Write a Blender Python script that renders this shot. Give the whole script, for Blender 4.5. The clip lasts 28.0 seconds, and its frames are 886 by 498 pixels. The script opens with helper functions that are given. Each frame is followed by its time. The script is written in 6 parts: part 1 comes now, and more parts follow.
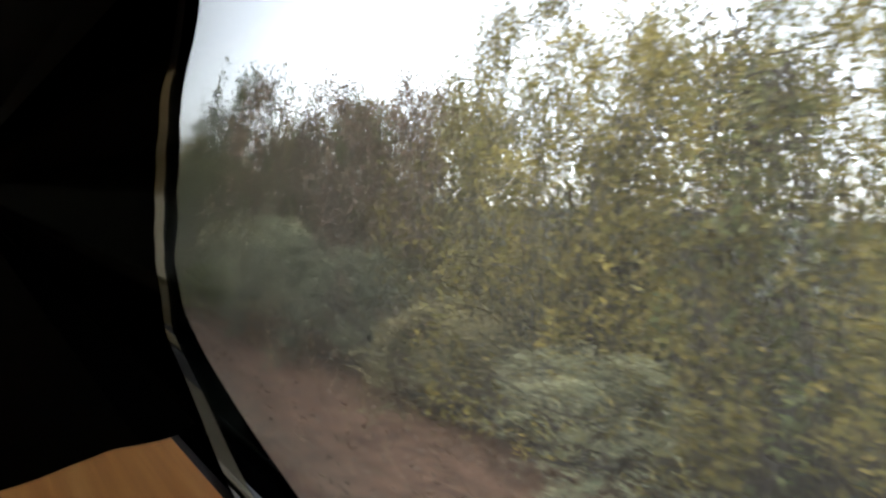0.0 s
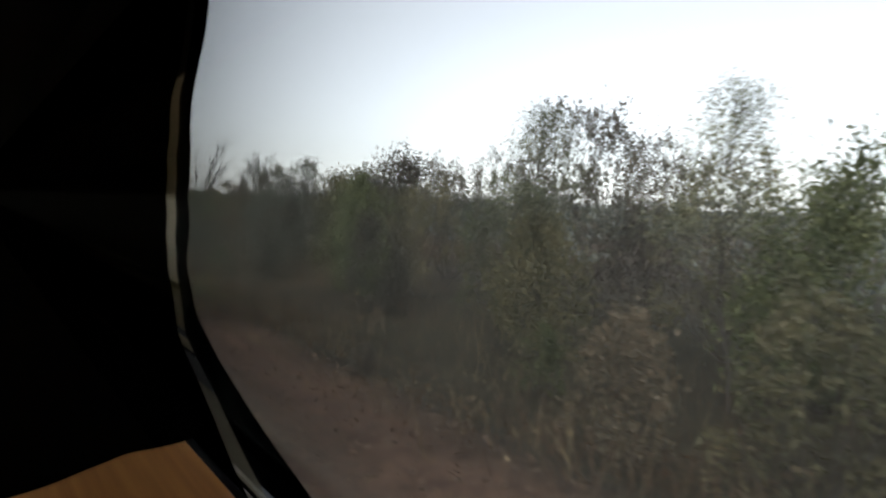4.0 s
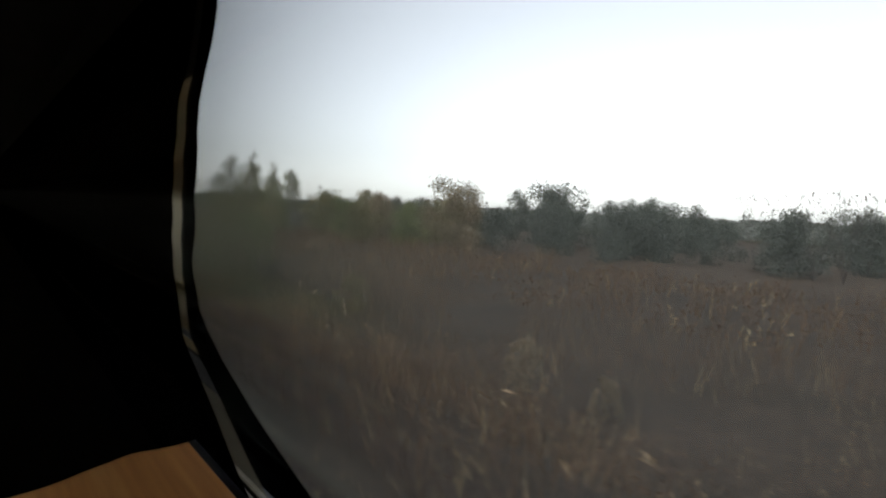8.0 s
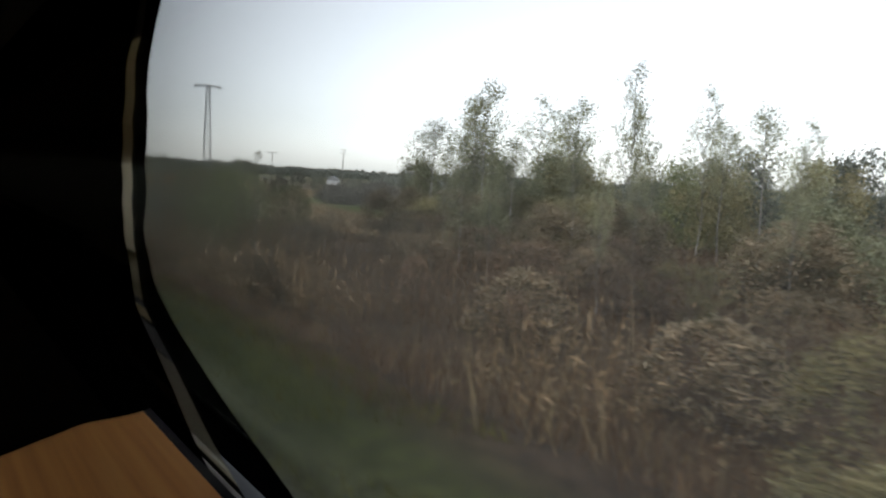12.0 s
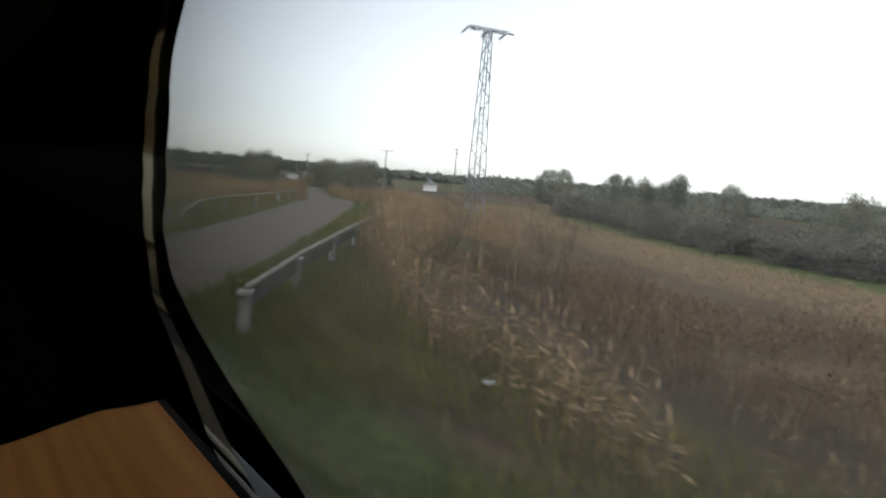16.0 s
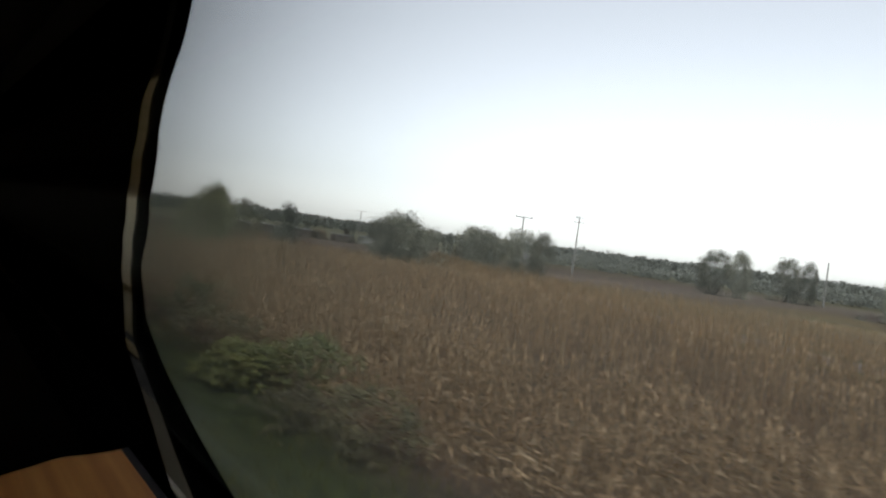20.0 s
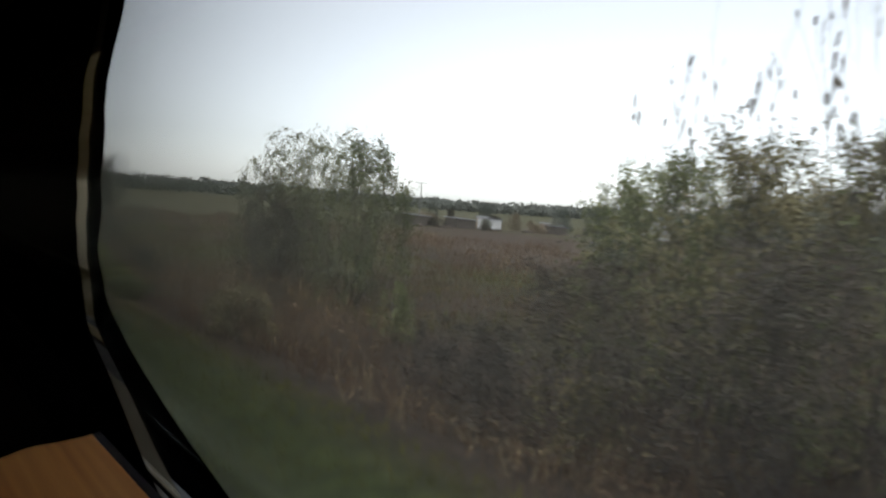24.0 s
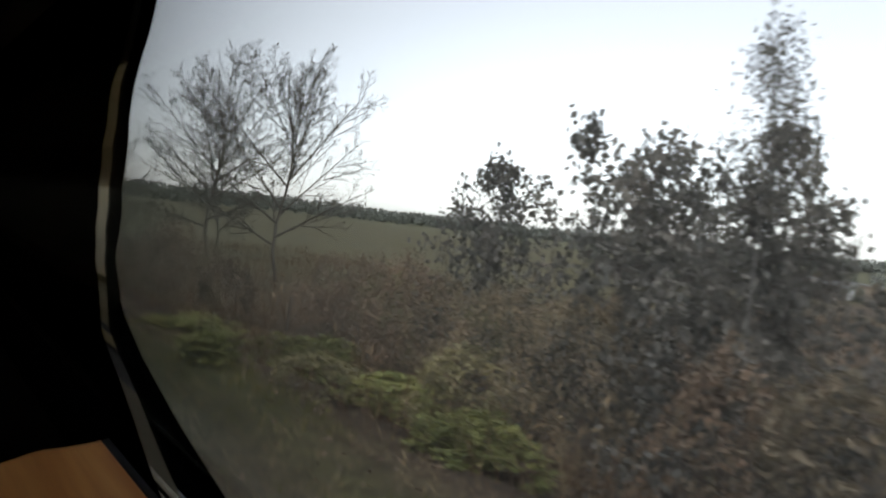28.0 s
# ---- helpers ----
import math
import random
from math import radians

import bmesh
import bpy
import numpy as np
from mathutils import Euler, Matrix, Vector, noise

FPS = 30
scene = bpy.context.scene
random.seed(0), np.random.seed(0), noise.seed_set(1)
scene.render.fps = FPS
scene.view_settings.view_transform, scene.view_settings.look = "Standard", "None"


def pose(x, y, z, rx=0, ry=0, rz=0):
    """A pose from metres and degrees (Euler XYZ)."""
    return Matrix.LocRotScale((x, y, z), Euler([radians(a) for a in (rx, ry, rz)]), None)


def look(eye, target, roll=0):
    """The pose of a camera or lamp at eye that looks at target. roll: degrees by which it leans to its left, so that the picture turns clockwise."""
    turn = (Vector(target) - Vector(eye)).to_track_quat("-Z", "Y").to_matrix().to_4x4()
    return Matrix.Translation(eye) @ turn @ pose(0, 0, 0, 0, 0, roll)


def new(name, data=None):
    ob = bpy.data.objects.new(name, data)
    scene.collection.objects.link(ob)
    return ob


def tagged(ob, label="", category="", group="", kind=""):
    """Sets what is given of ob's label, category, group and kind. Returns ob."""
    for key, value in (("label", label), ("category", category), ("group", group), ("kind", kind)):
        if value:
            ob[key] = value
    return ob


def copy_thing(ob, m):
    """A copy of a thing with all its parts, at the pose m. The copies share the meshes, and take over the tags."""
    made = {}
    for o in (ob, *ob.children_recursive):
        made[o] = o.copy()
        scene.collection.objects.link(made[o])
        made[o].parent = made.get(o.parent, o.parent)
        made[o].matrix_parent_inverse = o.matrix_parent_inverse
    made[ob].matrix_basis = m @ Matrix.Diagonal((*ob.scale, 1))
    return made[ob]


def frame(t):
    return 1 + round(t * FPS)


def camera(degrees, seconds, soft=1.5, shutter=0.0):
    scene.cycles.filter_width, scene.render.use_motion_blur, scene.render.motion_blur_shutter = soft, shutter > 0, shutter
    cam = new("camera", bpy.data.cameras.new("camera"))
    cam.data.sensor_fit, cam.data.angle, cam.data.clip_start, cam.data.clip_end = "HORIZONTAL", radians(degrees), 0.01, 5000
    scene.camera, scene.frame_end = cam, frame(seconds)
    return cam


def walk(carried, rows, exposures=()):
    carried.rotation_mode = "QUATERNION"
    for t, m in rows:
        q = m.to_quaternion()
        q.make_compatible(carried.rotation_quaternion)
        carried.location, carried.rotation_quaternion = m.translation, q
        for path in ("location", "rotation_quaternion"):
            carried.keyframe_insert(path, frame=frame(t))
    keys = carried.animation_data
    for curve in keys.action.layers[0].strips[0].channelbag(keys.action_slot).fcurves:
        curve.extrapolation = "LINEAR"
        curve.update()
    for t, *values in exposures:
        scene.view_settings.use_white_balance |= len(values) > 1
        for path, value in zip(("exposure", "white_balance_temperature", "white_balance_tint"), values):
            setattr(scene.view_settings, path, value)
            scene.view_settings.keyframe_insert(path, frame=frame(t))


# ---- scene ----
# Camera: rides along the line towards +y and looks out to the right-hand side.
cam = camera(62.1, 28.0, soft=2.2, shutter=0.15)
EYE = 2.9
# seconds, metres along the line, degrees to the right of the line, pitch, roll
PATH = [(0, 0.00, 33.97, -3.41, 2.70), (0.5, 9.95, 33.94, -3.04, 2.71), (1, 19.90, 33.89, -3.24, 1.80),
        (1.5, 29.87, 34.11, -3.56, 0.68), (2, 39.84, 33.85, -4.66, -0.29), (2.5, 49.84, 34.22, -3.82, -0.16),
        (3, 59.83, 33.22, -3.37, 1.47), (3.5, 69.84, 32.98, -3.50, 1.75), (5.5, 109.97, 33.86, -2.64, 2.94),
        (6, 120.02, 33.47, -3.18, 2.86), (6.5, 130.02, 34.02, -3.96, 0.97), (7, 139.92, 33.55, -3.01, 2.99),
        (7.5, 149.70, 33.18, -3.45, 2.14), (8, 159.37, 32.74, -3.07, 2.51), (8.5, 168.93, 32.40, -3.31, 2.23),
        (9, 178.38, 32.20, -3.28, 2.18), (9.5, 187.71, 32.22, -3.23, 2.18), (10, 196.93, 33.06, -2.42, 2.79),
        (10.5, 206.05, 34.15, -2.81, 1.86), (11, 215.05, 33.53, -3.22, 2.39), (11.5, 223.99, 35.95, -3.66, 3.50),
        (12, 232.94, 36.16, -5.51, 2.73), (12.5, 241.89, 35.49, -3.49, 3.42), (13, 250.84, 35.30, -4.79, 3.31),
        (13.5, 259.79, 35.87, -4.04, 4.44), (15.5, 295.30, 34.61, -4.50, 2.00), (16, 304.01, 34.93, -5.59, 4.31),
        (16.5, 312.66, 34.68, -5.00, 2.80), (17, 321.24, 35.38, -3.54, 3.15), (17.5, 329.77, 35.15, -1.76, 6.63),
        (18, 338.30, 36.04, -1.62, 8.16), (18.5, 346.82, 36.14, -3.19, 6.91), (19, 355.33, 35.06, -1.19, 6.22),
        (19.5, 363.83, 36.05, -2.26, 6.62), (20, 372.32, 35.93, -0.98, 7.07), (20.5, 380.82, 36.14, -1.66, 4.97),
        (22.5, 415.22, 35.64, -2.68, 5.96), (23, 423.91, 35.60, -3.31, 8.83), (23.5, 432.63, 36.62, -2.04, 8.26),
        (24, 441.37, 39.08, -3.60, 3.74), (24.5, 450.12, 38.35, -3.97, 3.74), (25, 458.90, 38.31, -4.82, 2.25),
        (25.5, 467.69, 39.50, -3.65, 4.54), (26, 476.50, 38.63, -3.37, 4.05), (26.5, 485.29, 38.99, -2.38, 4.27),
        (27, 494.00, 38.77, -4.10, 4.91), (27.5, 502.65, 37.13, -3.32, 5.61), (28, 511.22, 37.79, -2.15, 5.84)]


def ride(y, right, pitch, roll):
    a, p = radians(right), radians(pitch)
    eye = Vector((0, y, EYE))
    return look(eye, eye + Vector((math.sin(a) * math.cos(p), math.cos(a) * math.cos(p), math.sin(p))), roll)


walk(cam, [(t, ride(y, a, p, r)) for t, y, a, p, r in PATH], [(0.0, 2.1), (1.0, 1.88), (2.0, 1.95), (3.0, 1.25), (4.5, 0.92), (11.0, 0.92), (13.0, 1.02), (16.0, 1.0), (18.0, 0.82), (20.0, 0.76), (24.0, 0.9), (28.0, 0.98)])

# Overcast daylight
world = bpy.data.worlds.new("overcast_sky")
scene.world = world
world.use_nodes = True
wn, wl = world.node_tree.nodes, world.node_tree.links
wn.clear()
sky = wn.new("ShaderNodeTexSky")
sky.sky_type = "NISHITA"
sky.sun_disc = False
sky.sun_elevation, sky.sun_rotation = radians(56), radians(234.5)
sky.air_density, sky.dust_density, sky.ozone_density = 1.0, 0.8, 1.0
grey = wn.new("ShaderNodeHueSaturation")
grey.inputs["Saturation"].default_value = 0.24
back = wn.new("ShaderNodeBackground")
back.inputs["Strength"].default_value = 0.15
wout = wn.new("ShaderNodeOutputWorld")
wl.new(sky.outputs[0], grey.inputs["Color"])
wl.new(grey.outputs[0], back.inputs["Color"])
wl.new(back.outputs[0], wout.inputs[0])
sun = new("sun", bpy.data.lights.new("sun", "SUN"))
sun.data.energy, sun.data.angle, sun.data.color = 0.8, radians(40), (1.0, 0.97, 0.93)
sun.matrix_basis = look((-35, -25, 65), (0, 0, 0))
sun.matrix_basis.translation = Vector((0, 0, 80))

rnd = np.random.default_rng(7)


# ---------- materials ----------
def nodes_of(name):
    m = bpy.data.materials.new(name)
    m.use_nodes = True
    nt = m.node_tree
    b = nt.nodes["Principled BSDF"]
    return m, nt, b


def noise_node(nt, scale, detail=4.0, coords="Object", rough=0.6):
    tc = nt.nodes.new("ShaderNodeTexCoord")
    n = nt.nodes.new("ShaderNodeTexNoise")
    n.inputs["Scale"].default_value, n.inputs["Detail"].default_value, n.inputs["Roughness"].default_value = scale, detail, rough
    nt.links.new(tc.outputs[coords], n.inputs["Vector"])
    return n


def ramp(nt, fac, stops):
    r = nt.nodes.new("ShaderNodeValToRGB")
    el = r.color_ramp.elements
    while len(el) < len(stops):
        el.new(0.5)
    for e, (p, c) in zip(el, stops):
        e.position, e.color = p, (*c, 1)
    nt.links.new(fac, r.inputs["Fac"])
    return r


def mixc(nt, fac, a, b, mode="MIX"):
    m = nt.nodes.new("ShaderNodeMix")
    m.data_type, m.blend_type = "RGBA", mode
    for sock, v in ((m.inputs[0], fac), (m.inputs[6], a), (m.inputs[7], b)):
        if isinstance(v, (int, float)):
            sock.default_value = v
        elif isinstance(v, tuple):
            sock.default_value = (*v, 1)
        else:
            nt.links.new(v, sock)
    return m.outputs[2]


def bump(nt, b, height, strength, dist=0.02):
    n = nt.nodes.new("ShaderNodeBump")
    n.inputs["Strength"].default_value, n.inputs["Distance"].default_value = strength, dist
    nt.links.new(height, n.inputs["Height"])
    nt.links.new(n.outputs[0], b.inputs["Normal"])


def surface(name, dark, light, rough, s1=3.0, s2=40.0, metal=0.0, bumpy=0.25, spec=0.4):
    """Paint, metal, concrete and the like: stains at one scale, grain at another."""
    m, nt, b = nodes_of(name)
    n1, n2 = noise_node(nt, s1), noise_node(nt, s2)
    c = ramp(nt, n1.outputs[0], [(0.3, dark), (0.7, light)])
    g = ramp(nt, n2.outputs[0], [(0.3, (0.72, 0.72, 0.72)), (0.7, (1.1, 1.1, 1.1))])
    nt.links.new(mixc(nt, 1.0, c.outputs[0], g.outputs[0], "MULTIPLY"), b.inputs["Base Color"])
    b.inputs["Roughness"].default_value, b.inputs["Metallic"].default_value = rough, metal
    b.inputs["Specular IOR Level"].default_value = spec
    bump(nt, b, n2.outputs[0], bumpy)
    return m


def leaf_mat(name, stops, translucent=0.3, vary=0.35):
    """Foliage: each leaf takes its own tone, each plant its own shade."""
    m, nt, b = nodes_of(name)
    geo = nt.nodes.new("ShaderNodeNewGeometry")
    info = nt.nodes.new("ShaderNodeObjectInfo")
    mean = tuple(sum(q) / len(stops) for q in zip(*stops))
    c = ramp(nt, geo.outputs["Random Per Island"], [(i / max(1, len(stops) - 1), tuple(0.6 * u + 0.4 * w for u, w in zip(s, mean))) for i, s in enumerate(stops)])
    v = ramp(nt, info.outputs["Random"], [(0.0, (1 - vary,) * 3), (1.0, (1 + vary, 1 + vary * 0.9, 1 + vary * 0.7))])
    n, n2 = noise_node(nt, 1.3), noise_node(nt, 6.5, 2)
    g = ramp(nt, n.outputs[0], [(0.3, (0.7, 0.72, 0.7)), (0.7, (1.2, 1.15, 1.05))])
    g2 = ramp(nt, n2.outputs[0], [(0.32, (0.66, 0.7, 0.68)), (0.68, (1.34, 1.28, 1.18))])
    col = mixc(nt, 1.0, mixc(nt, 1.0, c.outputs[0], v.outputs[0], "MULTIPLY"), g.outputs[0], "MULTIPLY")
    col = mixc(nt, 1.0, col, g2.outputs[0], "MULTIPLY")
    nt.links.new(col, b.inputs["Base Color"])
    b.inputs["Roughness"].default_value = 0.62
    b.inputs["Specular IOR Level"].default_value = 0.25
    if translucent:
        tr = nt.nodes.new("ShaderNodeBsdfTranslucent")
        mx = nt.nodes.new("ShaderNodeMixShader")
        mx.inputs[0].default_value = translucent
        nt.links.new(col, tr.inputs["Color"])
        nt.links.new(b.outputs[0], mx.inputs[1])
        nt.links.new(tr.outputs[0], mx.inputs[2])
        nt.links.new(mx.outputs[0], nt.nodes["Material Output"].inputs[0])
    return m


LEAF = {
    # far, dim, belt and thicket: distance haze put into paler base colours
    "far": leaf_mat("leaf_far_hazed", [(0.215, 0.235, 0.23), (0.245, 0.262, 0.255), (0.23, 0.248, 0.242), (0.26, 0.272, 0.262)], 0.4, 0.2),
    "dim": leaf_mat("leaf_hazed", [(0.16, 0.172, 0.158), (0.205, 0.214, 0.192), (0.178, 0.188, 0.174), (0.22, 0.224, 0.2)], 0.3),
    "belt": leaf_mat("leaf_belt_hazed", [(0.104, 0.118, 0.112), (0.13, 0.142, 0.132), (0.115, 0.13, 0.123)], 0.3, 0.2),
    "thicket": leaf_mat("leaf_thicket_hazed", [(0.122, 0.117, 0.119), (0.15, 0.142, 0.14), (0.133, 0.131, 0.132)], 0.3, 0.2),
    "green": leaf_mat("leaf_green", [(0.0808, 0.107, 0.0537), (0.154, 0.178, 0.0889), (0.235, 0.242, 0.127), (0.133, 0.159, 0.0898)]),
    "yellow": leaf_mat("leaf_yellow", [(0.15, 0.15, 0.06), (0.40, 0.31, 0.10), (0.27, 0.245, 0.095), (0.12, 0.136, 0.06), (0.44, 0.34, 0.115)]),
    "olive": leaf_mat("leaf_olive", [(0.132, 0.13, 0.078), (0.25, 0.232, 0.138), (0.185, 0.168, 0.105), (0.32, 0.282, 0.175)]),
    "brown": leaf_mat("leaf_brown", [(0.138, 0.104, 0.0845), (0.227, 0.163, 0.135), (0.187, 0.15, 0.119), (0.285, 0.196, 0.158)]),
    "dark": leaf_mat("leaf_dark", [(0.0769, 0.0699, 0.0657), (0.114, 0.0936, 0.0866), (0.0701, 0.0771, 0.0701), (0.152, 0.117, 0.0961)]),
    "pale": leaf_mat("leaf_pale", [(0.197, 0.212, 0.148), (0.302, 0.302, 0.206), (0.232, 0.248, 0.184), (0.16, 0.177, 0.112)]),
    "lush": leaf_mat("leaf_lush", [(0.175, 0.218, 0.09), (0.232, 0.256, 0.105), (0.29, 0.268, 0.10), (0.14, 0.175, 0.077)]),
    # lightened a little to carry the haze over the weeds
    "rusty": leaf_mat("leaf_rusty", [(0.215, 0.168, 0.128), (0.175, 0.147, 0.112), (0.285, 0.226, 0.172), (0.16, 0.147, 0.11)]),
}
BARK = surface("bark", (0.045, 0.036, 0.030), (0.10, 0.085, 0.07), 0.9, 4, 30)
BIRCH_BARK = surface("birch_bark", (0.22, 0.20, 0.18), (0.42, 0.40, 0.37), 0.8, 6, 40)
REED = leaf_mat("dry_reed", [(0.185, 0.128, 0.077), (0.295, 0.21, 0.132), (0.235, 0.155, 0.09), (0.15, 0.108, 0.068)], 0.25, 0.1)
PLUME = leaf_mat("reed_plume", [(0.31, 0.225, 0.15), (0.44, 0.335, 0.23), (0.235, 0.165, 0.105)], 0.3, 0.1)
WEED = leaf_mat("dry_weed", [(0.088, 0.054, 0.036), (0.165, 0.104, 0.068), (0.118, 0.071, 0.048), (0.060, 0.044, 0.030), (0.215, 0.142, 0.092)], 0.2, 0.1)
WEED_LIGHT = leaf_mat("straw_weed", [(0.26, 0.195, 0.115), (0.46, 0.37, 0.24), (0.19, 0.14, 0.085)], 0.2, 0.1)
GRASS = leaf_mat("grass_blade", [(0.085, 0.098, 0.022), (0.125, 0.136, 0.030), (0.178, 0.152, 0.048), (0.10, 0.106, 0.026)], 0.25, 0.1)
STRAW = leaf_mat("corn_stubble", [(0.25, 0.19, 0.12), (0.32, 0.25, 0.165), (0.2, 0.152, 0.095)], 0.1, 0.1)
CONCRETE = surface("weathered_concrete", (0.15, 0.145, 0.13), (0.32, 0.31, 0.28), 0.9, 3, 50, bumpy=0.4)
CONCRETE_DARK = surface("dirty_concrete", (0.055, 0.052, 0.044), (0.14, 0.13, 0.11), 0.95, 3, 40, bumpy=0.4)
STEEL = surface("galvanised_steel", (0.16, 0.17, 0.18), (0.27, 0.28, 0.29), 0.55, 2, 30, metal=0.4)
RUST = surface("rusty_steel", (0.07, 0.045, 0.035), (0.14, 0.09, 0.065), 0.8, 8, 60)
SIGN_GREY = surface("faded_sign_board", (0.035, 0.028, 0.028), (0.07, 0.055, 0.05), 0.7, 5, 50)
SIGN_EDGE = surface("faded_sign_edge", (0.05, 0.035, 0.033), (0.085, 0.06, 0.055), 0.7, 5, 50)
WHITEWASH = surface("whitewashed_plaster", (0.55, 0.53, 0.50), (0.78, 0.77, 0.74), 0.9, 1.5, 12)
ROOF_GREY = surface("grey_roof_sheet", (0.20, 0.20, 0.20), (0.34, 0.34, 0.35), 0.6, 2, 15)
ROOF_WHITE = surface("pale_roof_sheet", (0.34, 0.34, 0.34), (0.56, 0.56, 0.56), 0.5, 2, 15)
PLANK = surface("old_planks", (0.055, 0.045, 0.038), (0.13, 0.108, 0.088), 0.85, 3, 25)
PLASTER_TAN = surface("tan_plaster", (0.22, 0.165, 0.12), (0.34, 0.27, 0.205), 0.9, 2, 14)
DARK_GLASS = surface("dark_pane", (0.02, 0.022, 0.025), (0.04, 0.045, 0.05), 0.15, 2, 12, bumpy=0.02)
RUBBISH = surface("pale_plastic_rubbish", (0.25, 0.25, 0.25), (0.58, 0.58, 0.59), 0.55, 6, 40)
INSULATOR = surface("glazed_insulator", (0.05, 0.035, 0.03), (0.10, 0.07, 0.06), 0.25, 5, 30)
# Near-black stands for the unlit interior: gloom put into the panel colour.
PANEL_DARK = surface("gloom_tinted_panel", (0.006, 0.005, 0.0045), (0.011, 0.0095, 0.0085), 0.95, 3, 60, bumpy=0.05, spec=0.1)
CREAM = surface("cream_window_trim", (0.085, 0.07, 0.045), (0.12, 0.10, 0.066), 0.5, 4, 70, bumpy=0.05)
RUBBER = surface("black_rubber_seal", (0.008, 0.009, 0.011), (0.016, 0.018, 0.021), 0.5, 5, 60, bumpy=0.05)
COACH_PAINT = surface("blue_grey_coach_paint", (0.10, 0.13, 0.18), (0.15, 0.18, 0.24), 0.4, 2, 20, bumpy=0.05)
LINING = surface("mirrored_cream_lining", (0.50, 0.43, 0.28), (0.62, 0.54, 0.37), 0.7, 2, 30, bumpy=0.05)


def wood_mat():
    m, nt, b = nodes_of("oiled_beech_board")
    tc = nt.nodes.new("ShaderNodeTexCoord")
    mp = nt.nodes.new("ShaderNodeMapping")
    mp.inputs["Scale"].default_value = (60, 2.2, 60)
    n = nt.nodes.new("ShaderNodeTexNoise")
    n.inputs["Scale"].default_value, n.inputs["Detail"].default_value = 1.0, 6
    nt.links.new(tc.outputs["Object"], mp.inputs[0])
    nt.links.new(mp.outputs[0], n.inputs["Vector"])
    c = ramp(nt, n.outputs[0], [(0.25, (0.56, 0.21, 0.05)), (0.55, (0.74, 0.32, 0.085)), (0.8, (0.84, 0.42, 0.13))])
    nt.links.new(c.outputs[0], b.inputs["Base Color"])
    b.inputs["Roughness"].default_value = 0.45
    bump(nt, b, n.outputs[0], 0.1, 0.002)
    return m


WOOD = wood_mat()


def glass_mat(name, ior, tint, dirt):
    """Carriage glazing: the surfaces of a double pane together mirror the dim interior at grazing angles, with a thin
    film of dirt that also carries the haze.
    """
    m, nt, b = nodes_of(name)
    nt.nodes.remove(b)
    clear, film, gloss = nt.nodes.new("ShaderNodeBsdfTransparent"), nt.nodes.new("ShaderNodeBsdfTranslucent"), nt.nodes.new("ShaderNodeBsdfGlossy")
    clear.inputs[0].default_value = (*tint, 1)
    # pale film colour: dirt, with the outdoor haze put in
    film.inputs[0].default_value = (0.49, 0.52, 0.55, 1)
    gloss.inputs["Roughness"].default_value = 0.22
    fr = nt.nodes.new("ShaderNodeFresnel")
    fr.inputs[0].default_value = ior
    c = nt.nodes.new("ShaderNodeMixShader")
    body = clear
    if dirt:
        body = nt.nodes.new("ShaderNodeMixShader")
        n = noise_node(nt, 1.2, 3)
        r = ramp(nt, n.outputs[0], [(0.3, (dirt * 0.8,) * 3), (0.7, (dirt * 1.2,) * 3)])
        nt.links.new(r.outputs[0], body.inputs[0])
        nt.links.new(clear.outputs[0], body.inputs[1])
        nt.links.new(film.outputs[0], body.inputs[2])
    gloss.inputs["Color"].default_value = (0.75, 0.93, 1.0, 1)
    pass_, many, rest = (nt.nodes.new("ShaderNodeMath") for _ in range(3))
    pass_.operation, many.operation, rest.operation = "SUBTRACT", "POWER", "SUBTRACT"
    pass_.inputs[0].default_value = rest.inputs[0].default_value = 1.0
    many.inputs[1].default_value = 6.0
    nt.links.new(fr.outputs[0], pass_.inputs[1])
    nt.links.new(pass_.outputs[0], many.inputs[0])
    nt.links.new(many.outputs[0], rest.inputs[1])
    nt.links.new(rest.outputs[0], c.inputs[0])
    nt.links.new(body.outputs[0], c.inputs[1])
    nt.links.new(gloss.outputs[0], c.inputs[2])
    nt.links.new(c.outputs[0], nt.nodes["Material Output"].inputs[0])
    return m


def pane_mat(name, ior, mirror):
    """A clear polished sheet that turns to a full mirror past its critical angle; the mirror's tint stands in for
    gloom, trim or seal.
    """
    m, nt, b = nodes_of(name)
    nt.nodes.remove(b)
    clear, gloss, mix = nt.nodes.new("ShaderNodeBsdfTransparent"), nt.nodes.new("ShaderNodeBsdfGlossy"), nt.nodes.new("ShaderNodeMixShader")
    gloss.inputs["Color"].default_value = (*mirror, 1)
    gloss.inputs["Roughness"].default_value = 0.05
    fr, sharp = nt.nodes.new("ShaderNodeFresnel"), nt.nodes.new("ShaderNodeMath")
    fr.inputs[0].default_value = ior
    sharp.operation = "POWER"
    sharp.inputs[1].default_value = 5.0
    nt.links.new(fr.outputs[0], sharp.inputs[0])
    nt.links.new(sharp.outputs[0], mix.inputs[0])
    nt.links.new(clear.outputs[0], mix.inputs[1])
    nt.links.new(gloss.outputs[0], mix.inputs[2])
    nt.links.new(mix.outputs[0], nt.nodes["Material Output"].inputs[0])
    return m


GRIME_HAZE = glass_mat("grimy_hazed_glass", 1.4, (0.94, 0.98, 1.0), 0.038)


